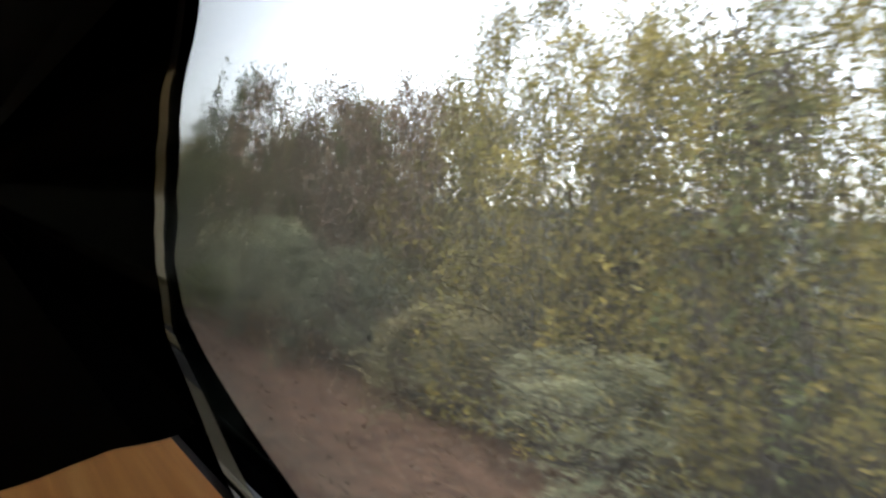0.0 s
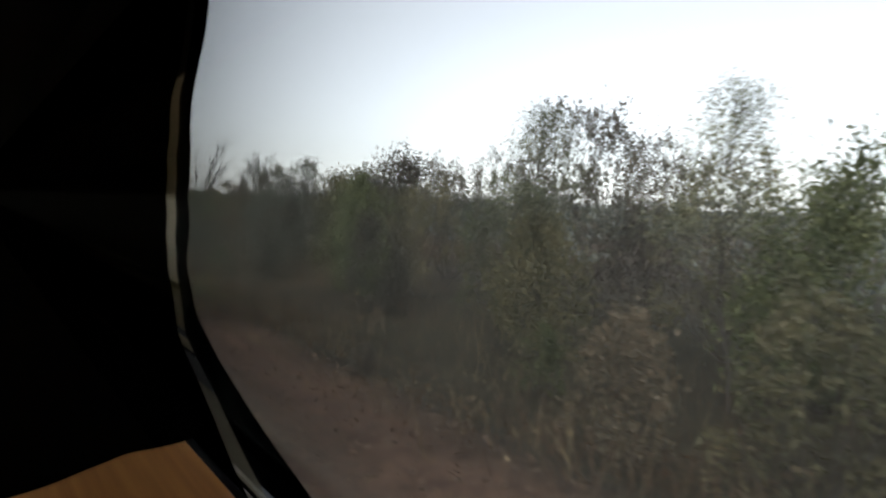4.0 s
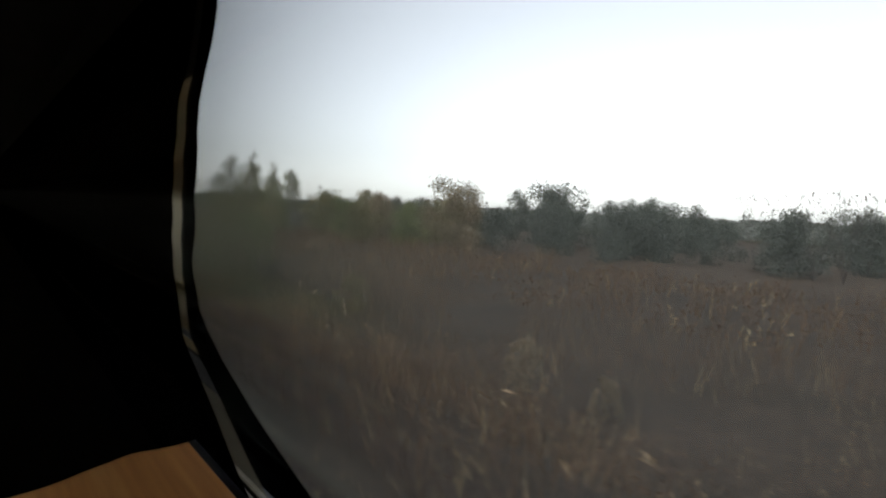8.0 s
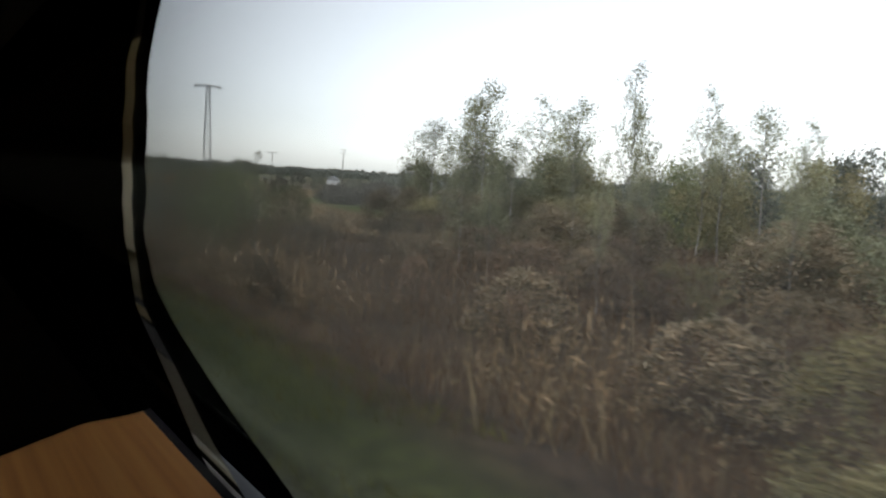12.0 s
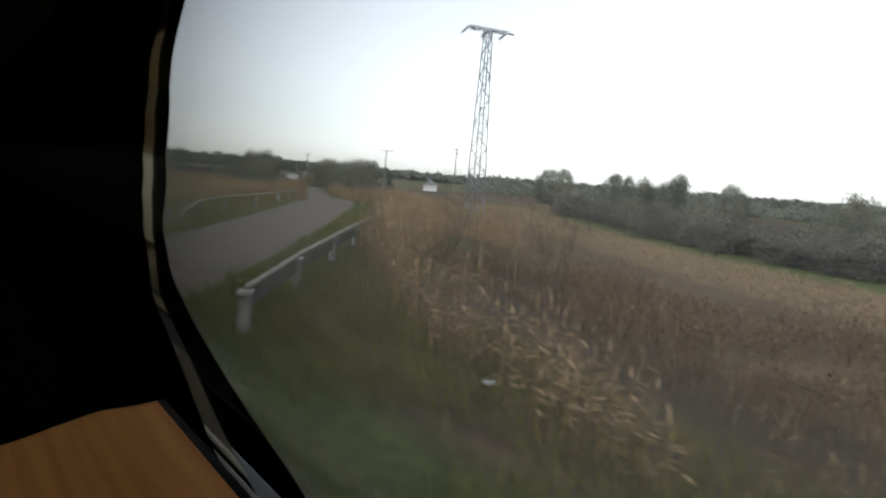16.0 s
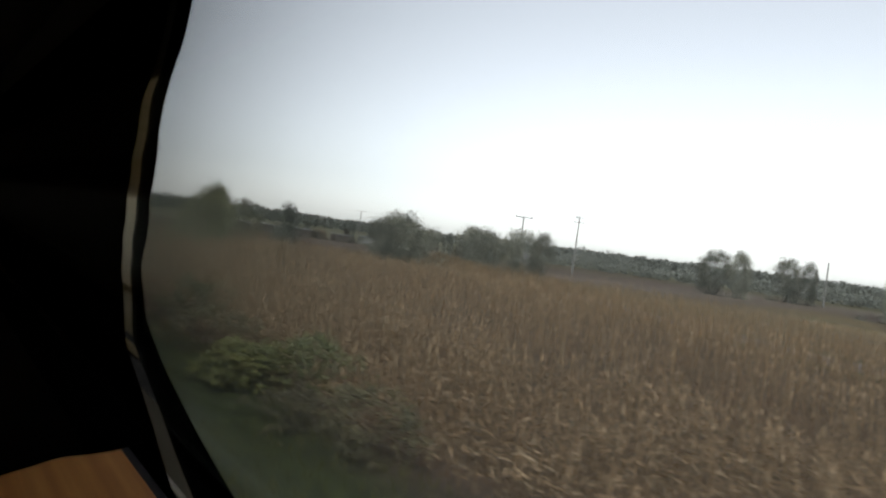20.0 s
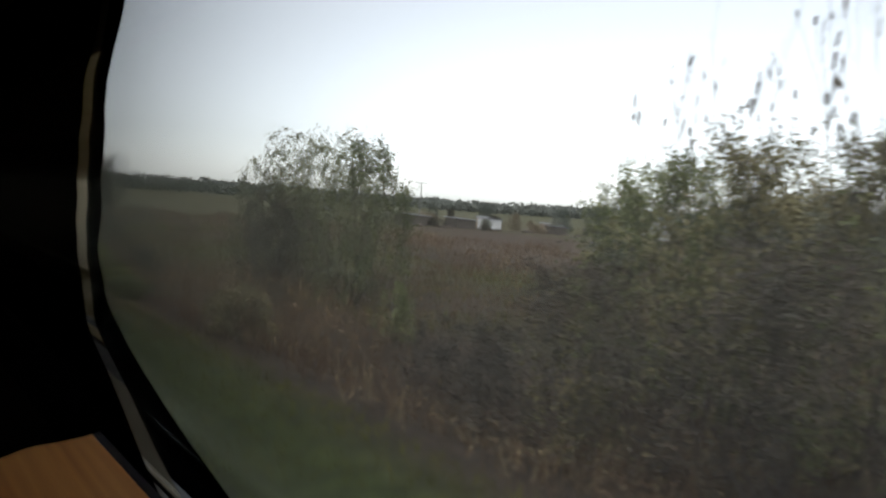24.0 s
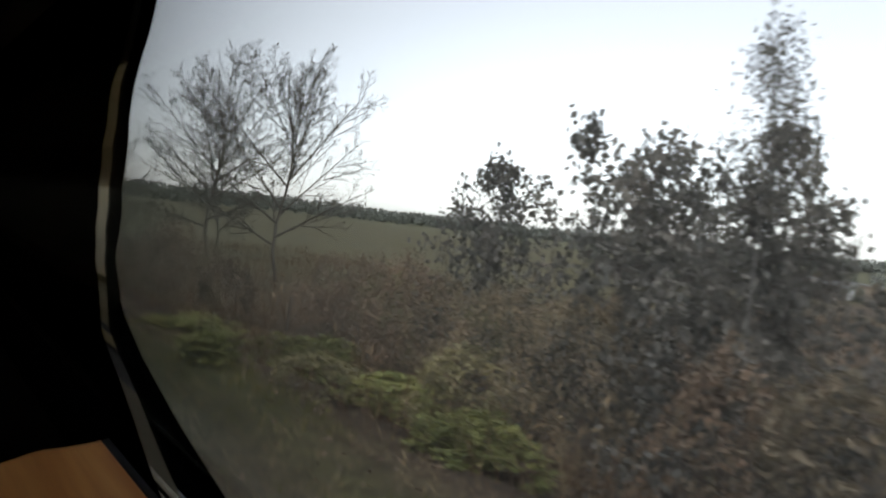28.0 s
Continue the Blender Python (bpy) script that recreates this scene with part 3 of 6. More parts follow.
def build_train():
    """One carriage repeated end to end, open throughout: a long window, its edges drawn by added mirror sheets, with a
    table below it.
    """
    L = COACH
    m = pose(0, -36, 0)
    c = thing("railway_carriage", m, "dim railway carriage with a long window, its trim mirrored by sheets", "train carriage", "carriages of the train")
    # Added sheet: its black mirror paints the unlit wall past the window.
    curved_sheet("gloom_mirror_sheet", shifted(TRIM_EDGE, -1.2, -0.0055), 0, 0.28, (0.01, 0.01, 0.01), c, "added sheet with a black mirror for the gloom past the window")
    # Two more sheets added: their mirrors stand for cream trim and black seal.
    curved_sheet("trim_mirror_sheet", shifted(TRIM_EDGE, 1.2, 0.0055), 0, 0.36, (0.95, 0.95, 0.92), c, "added sheet whose mirror stands for the cream window trim")
    curved_sheet("seal_mirror_sheet", GLASS_EDGE, 0, 0.38, (0.03, 0.035, 0.04), c, "added sheet whose dark mirror stands for the rubber seal")
    part("side_wall", boxes((0.50, 0.55, 0, L, 1.0, 2.27), (0.50, 0.58, 0, L, 3.52, 3.76)), COACH_PAINT, c)
    part("wall_panel", boxes((0.282, 0.298, 0, L, 1.18, 2.50), bevel=0.003), PANEL_DARK, c, "panel with the unlit carriage's gloom put into its near-black")
    part("upper_panel", boxes((0.40, 0.468, 0, L, 3.43, 3.615)), PANEL_DARK, c, "panel with the unlit carriage's gloom put into its near-black")
    # Sill added out of direct view, to be mirrored as the cream trim.
    part("mirrored_sill", boxes((0.299, 0.40, 0, L, 2.38, 2.41), bevel=0.004), CREAM, c, "cream sill added out of direct view, mirrored as window trim")
    part("window_seal", boxes((0.405, 0.498, 0, L, 2.24, 2.345), bevel=0.006), RUBBER, c, "black rubber seal")
    part("window_seal", boxes((0.47, 0.498, 0, L, 3.49, 3.55), bevel=0.006), RUBBER, c, "black rubber seal")
    g = child("window_glass", mesh_of("window_glass", [(0.48, 0, 2.346), (0.48, 0, 3.489), (0.48, L, 3.489), (0.48, L, 2.346)], [(0, 1, 2, 3)], GRIME_HAZE), c, "window glass whose thin dirt film also carries the outdoor haze")
    g.visible_shadow = False
    # Roof, floor, far wall: out of view, added to keep daylight out.
    part("roof", boxes((-2.45, 0.58, 0, L, 3.76, 3.85)), COACH_PAINT, c)
    # Unseen lining is cream so that it mirrors as the window trim.
    part("ceiling_lining", boxes((-2.36, -0.25, 0, L, 3.62, 3.70)), LINING, c, "unseen cream ceiling lining mirrored as window trim")
    # Dark strip added out of view so the table's mirror stays black.
    part("ceiling_mask", boxes((-0.249, 0.498, 0, L, 3.62, 3.70)), PANEL_DARK, c, "dark ceiling strip added out of view for the table's mirror")
    part("floor", boxes((-2.45, 0.498, 0, L, 1.08, 1.18)), LINING, c)
    part("far_wall", boxes((-2.45, -2.36, 0, L, 1.18, 3.76)), LINING, c, "unseen cream wall lining mirrored as window trim")
    part("bogie", boxes((-1.9, -0.1, 2, 4.6, 0.5, 0.95), bevel=0.05), RUST, c)
    part("bogie", boxes((-1.9, -0.1, L - 4.6, L - 2, 0.5, 0.95), bevel=0.05), RUST, c)
    t = thing("window_table", m, "varnished orange-brown beech table top below the window", "table", "tables below the windows")
    # Added sheet: its mirror hides the wood at slanting views.
    p = curved_sheet("table_mirror_sheet", TABLE_EDGE, -52, 0.43, (0.4, 0.4, 0.39), t, "added sheet whose dim mirror ends the table's wood in view", -1)
    p = p[(p[:, 0] < 0.262) & (p[:, 0] > -0.02)]
    low = [(x, z - 0.004) for x, z in p] + [(p[-1][0], p[-1][1] - 0.03), (p[0][0], p[0][1] - 0.03)]
    k = len(low)
    v = [(x, y, z) for y in (0.002, L - 0.002) for x, z in low]
    child("board", mesh_of("table_board", v, [(i, (i + 1) % k, k + (i + 1) % k, k + i) for i in range(k)] + [tuple(range(k))[::-1], tuple(range(k, 2 * k))], WOOD), t)
    part("edge_band", boxes((0.2625, 0.276, 0.002, L - 0.002, p[-1][1] - 0.035, p[-1][1] - 0.008)), PANEL_DARK, t, "black edge band")
    for y in (1.0, L - 1.04):
        part("bracket", boxes((0.05, 0.28, y, y + 0.04, 2.40, p[:, 1].min() - 0.036)), RUST, t)
    for k in range(1, 26):
        copy_thing(c, pose(0, -36 + k * COACH, 0))
        copy_thing(t, pose(0, -36 + k * COACH, 0))
    # End walls, out of view, close the train against daylight.
    for name, y in (("end_wall", -36.1), ("end_wall", -36 + 26 * COACH + 0.02)):
        bm = boxes((-2.45, 0.58, y, y + 0.08, 1.0, 3.85))
        me = bpy.data.meshes.new(name)
        bm.to_mesh(me)
        bm.free()
        me.materials.append(PANEL_DARK)
        tagged(new(name, me), "plain dark unseen end wall shutting daylight out of the train", "wall", kind="structure")


build_train()


# ---------- plants ----------
STOCK, FAR_CROWN, LOW_CROWN, BELT, THICKET = {}, {}, {}, [], []
SPRAY = {"close": 40, "near": 34, "low": 12}


def shrub_stock(key):
    """Meshes of one kind of shrub: stems and a crown of single leaves in uneven clumps, one metre high and wide."""
    if key in STOCK:
        return STOCK[key]
    look_, size, var = key
    rng = np.random.default_rng(sum(map(ord, look_)) * 7 + len(size) * 31 + var)
    stems, levels, per, leaf = {"close": (8, 4, 30, 0.0092), "broad": (6, 4, 17, 0.0135), "near": (8, 4, 27, 0.0112), "low": (6, 4, 11, 0.027), "leafy": (9, 4, 30, 0.017), "mid": (7, 3, 95, 0.021), "far": (5, 3, 60, 0.026)}[size]
    a = rng.uniform(0, 2 * math.pi, stems)
    lean = rng.uniform(0.15, 0.75, stems)
    d = unit(np.stack([np.cos(a) * lean, np.sin(a) * lean, np.ones(stems)], 1))
    pos = np.stack([np.cos(a) * 0.05, np.sin(a) * 0.05, np.zeros(stems)], 1)
    (p0, p1, r0, r1), tips = grow(rng, pos, d, rng.uniform(0.28, 0.46, stems), np.full(stems, 0.012), levels, 3, 42, 0.72, 0.05, 0.2)
    crown = np.concatenate(tips[1:])
    rank = np.sort(crown[:, 2])
    dome = 0.06 + 0.92 * np.linspace(0, 1, len(rank)) ** 0.72
    wide = np.percentile(np.abs(crown[:, :2]), 90, 0)
    bias = rng.uniform(0, 6)

    def shaped(p):
        z = np.where(p[:, 2] < rank[0], p[:, 2] / rank[0] * dome[0], np.interp(p[:, 2], rank, dome))
        q = p[:, :2] / wide
        r = np.maximum(np.linalg.norm(q, axis=1), 1e-6)
        full = 0.14 + 0.86 * np.sqrt(np.clip(1 - (np.clip(z - 0.38, 0, 1) / 0.64) ** 2, 0, 1))
        turn = np.arctan2(q[:, 1], q[:, 0])
        z = z * (0.93 + np.tanh(r) * (0.075 * np.sin(3 * turn + bias) + 0.03 * np.sin(7 * turn - 2 * bias)))
        return np.c_[q * (0.54 * np.tanh(0.95 * r) / r * full * (1 + 0.13 * np.sin(5 * turn + 1 + bias)))[:, None], z]

    p0, p1, crown = shaped(p0), shaped(p1), shaped(crown)
    last = stems * 3 ** (levels - 1)
    foot, tip = p0[-3 * last:-2 * last], p1[-last:]
    skirt = np.stack([rng.normal(0, 0.22, 60), rng.normal(0, 0.22, 60), rng.uniform(0.03, 0.35, 60)], 1)
    crown = np.r_[crown, skirt] if size in ("close", "near", "low", "leafy") else np.r_[crown, skirt[:16]]
    keep = crown[rng.random(len(crown)) < 0.86]
    c = np.repeat(keep, per, 0) + rng.normal(0, 0.025 if size in ("close", "broad", "near", "low", "leafy") else 0.068, (len(keep) * per, 3))
    if size in SPRAY:
        # leaves strung along the outermost twigs, which droop at their ends
        many = SPRAY[size]
        keep = keep[rng.random(len(keep)) < 0.42]
        c = np.repeat(keep, per // 2, 0) + rng.normal(0, 0.052, (len(keep) * (per // 2), 3))
        on = rng.random(last) < 0.9
        u = rng.uniform(0.1, 1.75, (int(on.sum()), many, 1))
        way = (tip - foot)[on][:, None]
        way = way * np.minimum(1, 0.16 / np.maximum(np.linalg.norm(way, axis=-1, keepdims=True), 1e-6))
        line = foot[on][:, None] + way * u - np.array([0, 0, 0.009]) * np.maximum(u - 0.6, 0) ** 2
        c = np.r_[c, (line + rng.normal(0, 0.015, line.shape)).reshape(-1, 3)]
    c[:, 2] = np.maximum(c[:, 2], 0.02)
    # broad leaves borrow the hazed thicket grey
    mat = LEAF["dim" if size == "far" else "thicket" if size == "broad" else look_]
    if size in ("close", "broad", "near", "low", "leafy"):
        stem = quads_mesh("shrub_stem", prism_quads(p0, p1, np.maximum(r0 * 0.6, 0.0016), np.maximum(r1 * 0.6, 0.0011), 3), BARK)
    else:
        n = len(p0) // 3
        stem = quads_mesh("shrub_stem", prism_quads(p0[:n], p1[:n], r0[:n] * 0.7, r1[:n] * 0.7, 3), BARK)
    if size in ("broad", "leafy"):
        STOCK[key] = (stem, quads_mesh("shrub_crown", leaf_quads(c, leaf, rng, 0, 0.7), mat))
        return STOCK[key]
    if size == "far":
        FAR_CROWN[look_, var] = leaf_tris(c, leaf, rng)
        STOCK[key] = (None, None)
        return STOCK[key]
    leaves = leaf_tris(c, leaf, rng)
    if size == "low":
        LOW_CROWN[look_, var] = leaves[::2]
    STOCK[key] = (stem, tris_mesh("shrub_crown", leaves, mat))
    return STOCK[key]


SAY = {
    "green": "dense green autumn shrub",
    "yellow": "tall shrub with yellow autumn leaves",
    "olive": "olive-green feathery shrub",
    "brown": "reddish-brown autumn shrub",
    "dark": "dark half-bare shrub",
    "pale": "pale grey-green bush",
    "dim": "dull haze-tinted grey-green tree",
    "lush": "low bright green leafy plant",
    "rusty": "rust-coloured autumn shrub",
}


def shrub(look_, x, y, h, w=None, size="near", where="among weeds beside the line"):
    w, h = w or h * 0.9, h - float(gz(x, y))
    var = int((x * 7 + y * 3) % 2)
    if size == "near" and w >= 3.1 and y < 60:
        size = "close"
    if size == "near" and w < 3.1:
        size = "leafy" if look_ == "lush" else "low"
    stem, crown = shrub_stock((look_, size, var))
    if size == "far":
        s, c = math.sin(x * 3.7 + y), math.cos(x * 3.7 + y)
        (THICKET if look_ == "dim" else BELT).append(FAR_CROWN[look_, var] @ np.array([[c * w, s * w, 0], [-s * w, c * w, 0], [0, 0, h]]) + (x, y, float(gz(x, y))))
        return None
    m = Matrix.LocRotScale((x, y, float(gz(x, y)) - 0.04), Euler((0, 0, (x * 3.7 + y * 1.9) % 6.28)), (w, w, h))
    t = thing("shrub", m, SAY[look_] + " " + where, "shrub", "shrubs along the line")
    child("stem", stem, t)
    child("crown", crown, t)
    return t


def branch_off(rng, foot, way, length, rad, many, lo, angle, share, lift):
    """Side branches along straight parents."""
    n = len(foot)
    u = lo + (1 - lo) * (np.arange(many)[None] + rng.uniform(0, 0.9, (n, many))) / many
    side = unit(np.cross(np.repeat(way[:, None], many, 1), rng.normal(size=(n, many, 3))))
    ang = np.radians(angle) * rng.uniform(0.7, 1.3, (n, many, 1))
    d = unit(way[:, None] * np.cos(ang) + side * np.sin(ang) + (0, 0, lift))
    size = length[:, None] * share * (1.25 - 0.75 * u) * rng.uniform(0.6, 1.25, u.shape)
    start = foot[:, None] + way[:, None] * (length[:, None] * u)[..., None]
    thick = rad[:, None] * (1.0 - 0.55 * u) * 0.62
    return start.reshape(-1, 3), d.reshape(-1, 3), size.ravel(), thick.ravel()


def bare_stock(var):
    """A leafless tree, one metre high and wide: limbs, branches, side branches and fine twigs."""
    key = ("bare", var)
    if key not in STOCK:
        rng = np.random.default_rng(100 + var)
        shoots = var == 5
        n = {4: 14, 5: 6}.get(var, 9)
        fork = 0.03 if var % 2 else 0.16
        a = np.arange(n) * 2.4 + rng.uniform(-0.4, 0.4, n)
        lean = rng.uniform(0.35, 1.25, n) * (0.3 if shoots else 0.75 if var % 2 else 1)
        lean[:2] = 0.15, 0.35
        d = unit(np.stack([lean * np.cos(a), lean * np.sin(a), np.ones(n)], 1))
        foot = np.stack([np.zeros(n), np.zeros(n), fork * rng.uniform(0.5, 2.4, n)], 1)
        foot[:, :2] += d[:, :2] * 0.02
        length = rng.uniform(0.62, 0.84, n)
        length[:2] = 0.74
        rad = np.full(n, {4: 0.0048, 5: 0.005}.get(var, 0.0062))
        segs, fine = [], []
        trunk = ([[0, 0, 0.0]], [[0.004, 0.003, fork * 2.4 + 0.05]], [0.013], [0.008])
        if var in (0, 2, 6, 8):
            # one leader with limbs all the way up, which fill a round crown
            n = 12 if var == 8 else 17
            up = np.linspace(0.36 if var == 8 else 0.16, 0.66, n)
            a = np.arange(n) * 2.4 + rng.uniform(-0.5, 0.5, n)
            tilt = np.radians(np.interp(up, [0.16, 0.4, 0.66], [64, 50, 20]) * (0.8 if var == 8 else 1) + rng.uniform(-10, 10, n))
            d = np.stack([np.sin(tilt) * np.cos(a), np.sin(tilt) * np.sin(a), np.cos(tilt)], 1)
            foot = np.stack([0.012 * np.sin(9 * up), 0.012 * np.cos(7 * up), up], 1)
            off = foot - (0, 0, 0.58)
            along = (off * d).sum(1)
            length = (np.sqrt(np.maximum(along**2 - (off**2).sum(1) + 0.43**2, 0.004)) - along) * rng.uniform(0.78, 1.05, n)
            rad = np.interp(up, [0.16, 0.66], [0.0062, 0.0040])
            zs = np.linspace(0, 0.9, 8)
            line = np.stack([0.012 * np.sin(9 * zs) * (zs > 0), 0.012 * np.cos(7 * zs) * (zs > 0), zs], 1)
            thick = np.interp(zs, [0, 0.2, 0.9], [0.0145, 0.0105, 0.0028])
            trunk = (line[:-1], line[1:], thick[:-1], thick[1:])
        segs.append(tuple(np.array(q, float) for q in trunk))
        segs.append((foot, foot + d * length[:, None], rad, rad * 0.3))
        level = (foot, d, length, rad)
        for many, lo, angle, share, lift, last in ((6, 0.35, 28, 0.30, 0.3, False), (3, 0.3, 30, 0.35, 0.2, True)) if shoots else ((11, 0.15, 28, 0.45, 0.16, False), (8, 0.2, 30, 0.40, 0.1, True)) if var == 4 else ((11, 0.18, 40, 0.42, 0.12, False), (7, 0.15, 42, 0.45, 0.08, False), (5, 0.2, 40, 0.5, 0.05, True)):
            level = branch_off(rng, *level, many, lo, angle, share, lift)
            f, w, ln, r = level
            (fine if last else segs).append((f, f + w * ln[:, None], np.maximum(r, 0.0011), np.maximum(r * 0.4, 0.0007)))
        p0, p1, r0, r1 = (np.concatenate(q) for q in zip(*segs))
        t0, t1, s0, s1 = (np.concatenate(q) for q in zip(*fine))
        # limbs bow a little: bend all by one smooth field
        def bent(p):
            r = np.linalg.norm(p[:, :2], axis=1)
            z = p[:, 2] + 0.22 * r * r
            out = p[:, :2] * (1 + 0.25 * np.clip(0.5 - z, -0.5, 0.5))[:, None]
            return np.c_[out + 0.012 * np.stack([np.sin(9 * z + 7 * p[:, 1]), np.cos(8 * z + 6 * p[:, 0])], 1), z]
        p0, p1, t0, t1 = bent(p0), bent(p1), bent(t0), bent(t1)
        low, high = np.percentile(t1, 2, 0), np.percentile(t1, (98, 98, 99.8), 0).diagonal()
        sc = np.array([1 / (high[0] - low[0]), 1 / (high[1] - low[1]), 1 / high[2]])
        p0, p1, t0, t1 = p0 * sc, p1 * sc, t0 * sc, t1 * sc
        big = r0 > 0.0033
        body = quads_mesh("bare_trunk", prism_quads(p0[big], p1[big], r0[big], r1[big], 6), BARK)
        k = len(t0)
        twigs = prism_quads(t0, t1, s0, s1, 2)[:k]
        twig = quads_mesh("bare_twig", np.concatenate([prism_quads(p0[~big], p1[~big], r0[~big], r1[~big], 3), twigs]), BARK)
        tip = t1[rng.random(k) < {4: 0.03, 5: 0.5}.get(var, 0.06)]
        few = quads_mesh("last_leaf", leaf_quads(tip, 0.02 if shoots else 0.0065, rng, 0, 0.6), LEAF["dark"])
        STOCK[key] = (body, twig, few)
    return STOCK[key]


def bare_tree(x, y, h, w, var=0, label="leafless tree with fine spreading twigs standing in weeds"):
    h = h - float(gz(x, y))
    trunk, twig, few = bare_stock(var)
    m = Matrix.LocRotScale((x, y, float(gz(x, y)) - 0.05), Euler((0, 0, (x * 2.1 + y) % 6.28)), (w, w, h))
    t = thing("bare_tree", m, label, "tree", "leafless trees by the line")
    child("trunk", trunk, t)
    child("branches", twig, t)
    child("last_leaves", few, t, "a few withered leaves")
    return t


def slender_stock(var):
    key = ("slender", var)
    if key not in STOCK:
        rng = np.random.default_rng(200 + var)
        z = np.linspace(0, 1, 9)
        spine = np.stack([np.cumsum(rng.normal(0, 0.008, 9)), np.cumsum(rng.normal(0, 0.008, 9)), z], 1)
        rr = 0.010 * (1 - 0.85 * z)
        hgt = rng.uniform(0.25, 0.98, 46)
        bp = np.stack([np.interp(hgt, z, spine[:, i]) for i in range(3)], 1)
        a = rng.uniform(0, 6.28, 46)
        bd = unit(np.stack([np.cos(a), np.sin(a), rng.uniform(0.7, 1.6, 46)], 1))
        (p0, p1, r0, r1), tips = grow(rng, bp, bd, 0.25 * (1.12 - hgt) + 0.03, np.full(46, 0.003), 2, 3, 35, 0.6, 0.1, 0.15)
        q0, q1 = np.r_[spine[:-1], p0], np.r_[spine[1:], p1]
        s0, s1 = np.r_[rr[:-1], r0], np.r_[rr[1:], r1]
        wid = np.abs(np.r_[q0, q1][:, :2]).max() * 2
        sc = np.array([1 / wid, 1 / wid, 1])
        tip = np.concatenate(tips) * sc
        many, leaf = (34, 0.0052) if var > 2 else (14, 0.010)
        c = np.repeat(tip, many, 0) + rng.normal(0, 1, (len(tip) * many, 3)) * (0.05, 0.05, 0.022)
        STOCK[key] = (quads_mesh("slender_trunk", prism_quads(spine[:-1] * sc, spine[1:] * sc, rr[:-1], rr[1:], 6), BARK if var > 2 else BIRCH_BARK),
                      quads_mesh("slender_twig", prism_quads(p0 * sc, p1 * sc, r0, r1, 3), BARK),
                      leaf_tris(c, leaf, rng, 0.55))
    return STOCK[key]


def slender_tree(x, y, h, w, look_="pale", var=0, label="slender young tree with pale bark and thin grey-green leaves"):
    h = h - float(gz(x, y))
    trunk, twig, leaves = slender_stock(var)
    key = ("slender_crown", var, look_)
    if key not in STOCK:
        q = leaves.copy()
        mid = q.mean(1, keepdims=True)
        STOCK[key] = tris_mesh("slender_crown", mid + (q - mid) * (1.9, 1.9, 0.9), LEAF[look_])
    m = Matrix.LocRotScale((x, y, float(gz(x, y)) - 0.05), Euler((0, 0, (x * 2.1 + y) % 6.28)), (w, w, h))
    t = thing("slender_tree", m, label, "tree", "young trees by the line")
    child("trunk", trunk, t)
    child("branches", twig, t)
    child("crown", STOCK[key], t)
    return t


# First stretch: a tall hedge close to the line
WALL = "in the hedge beside the line"
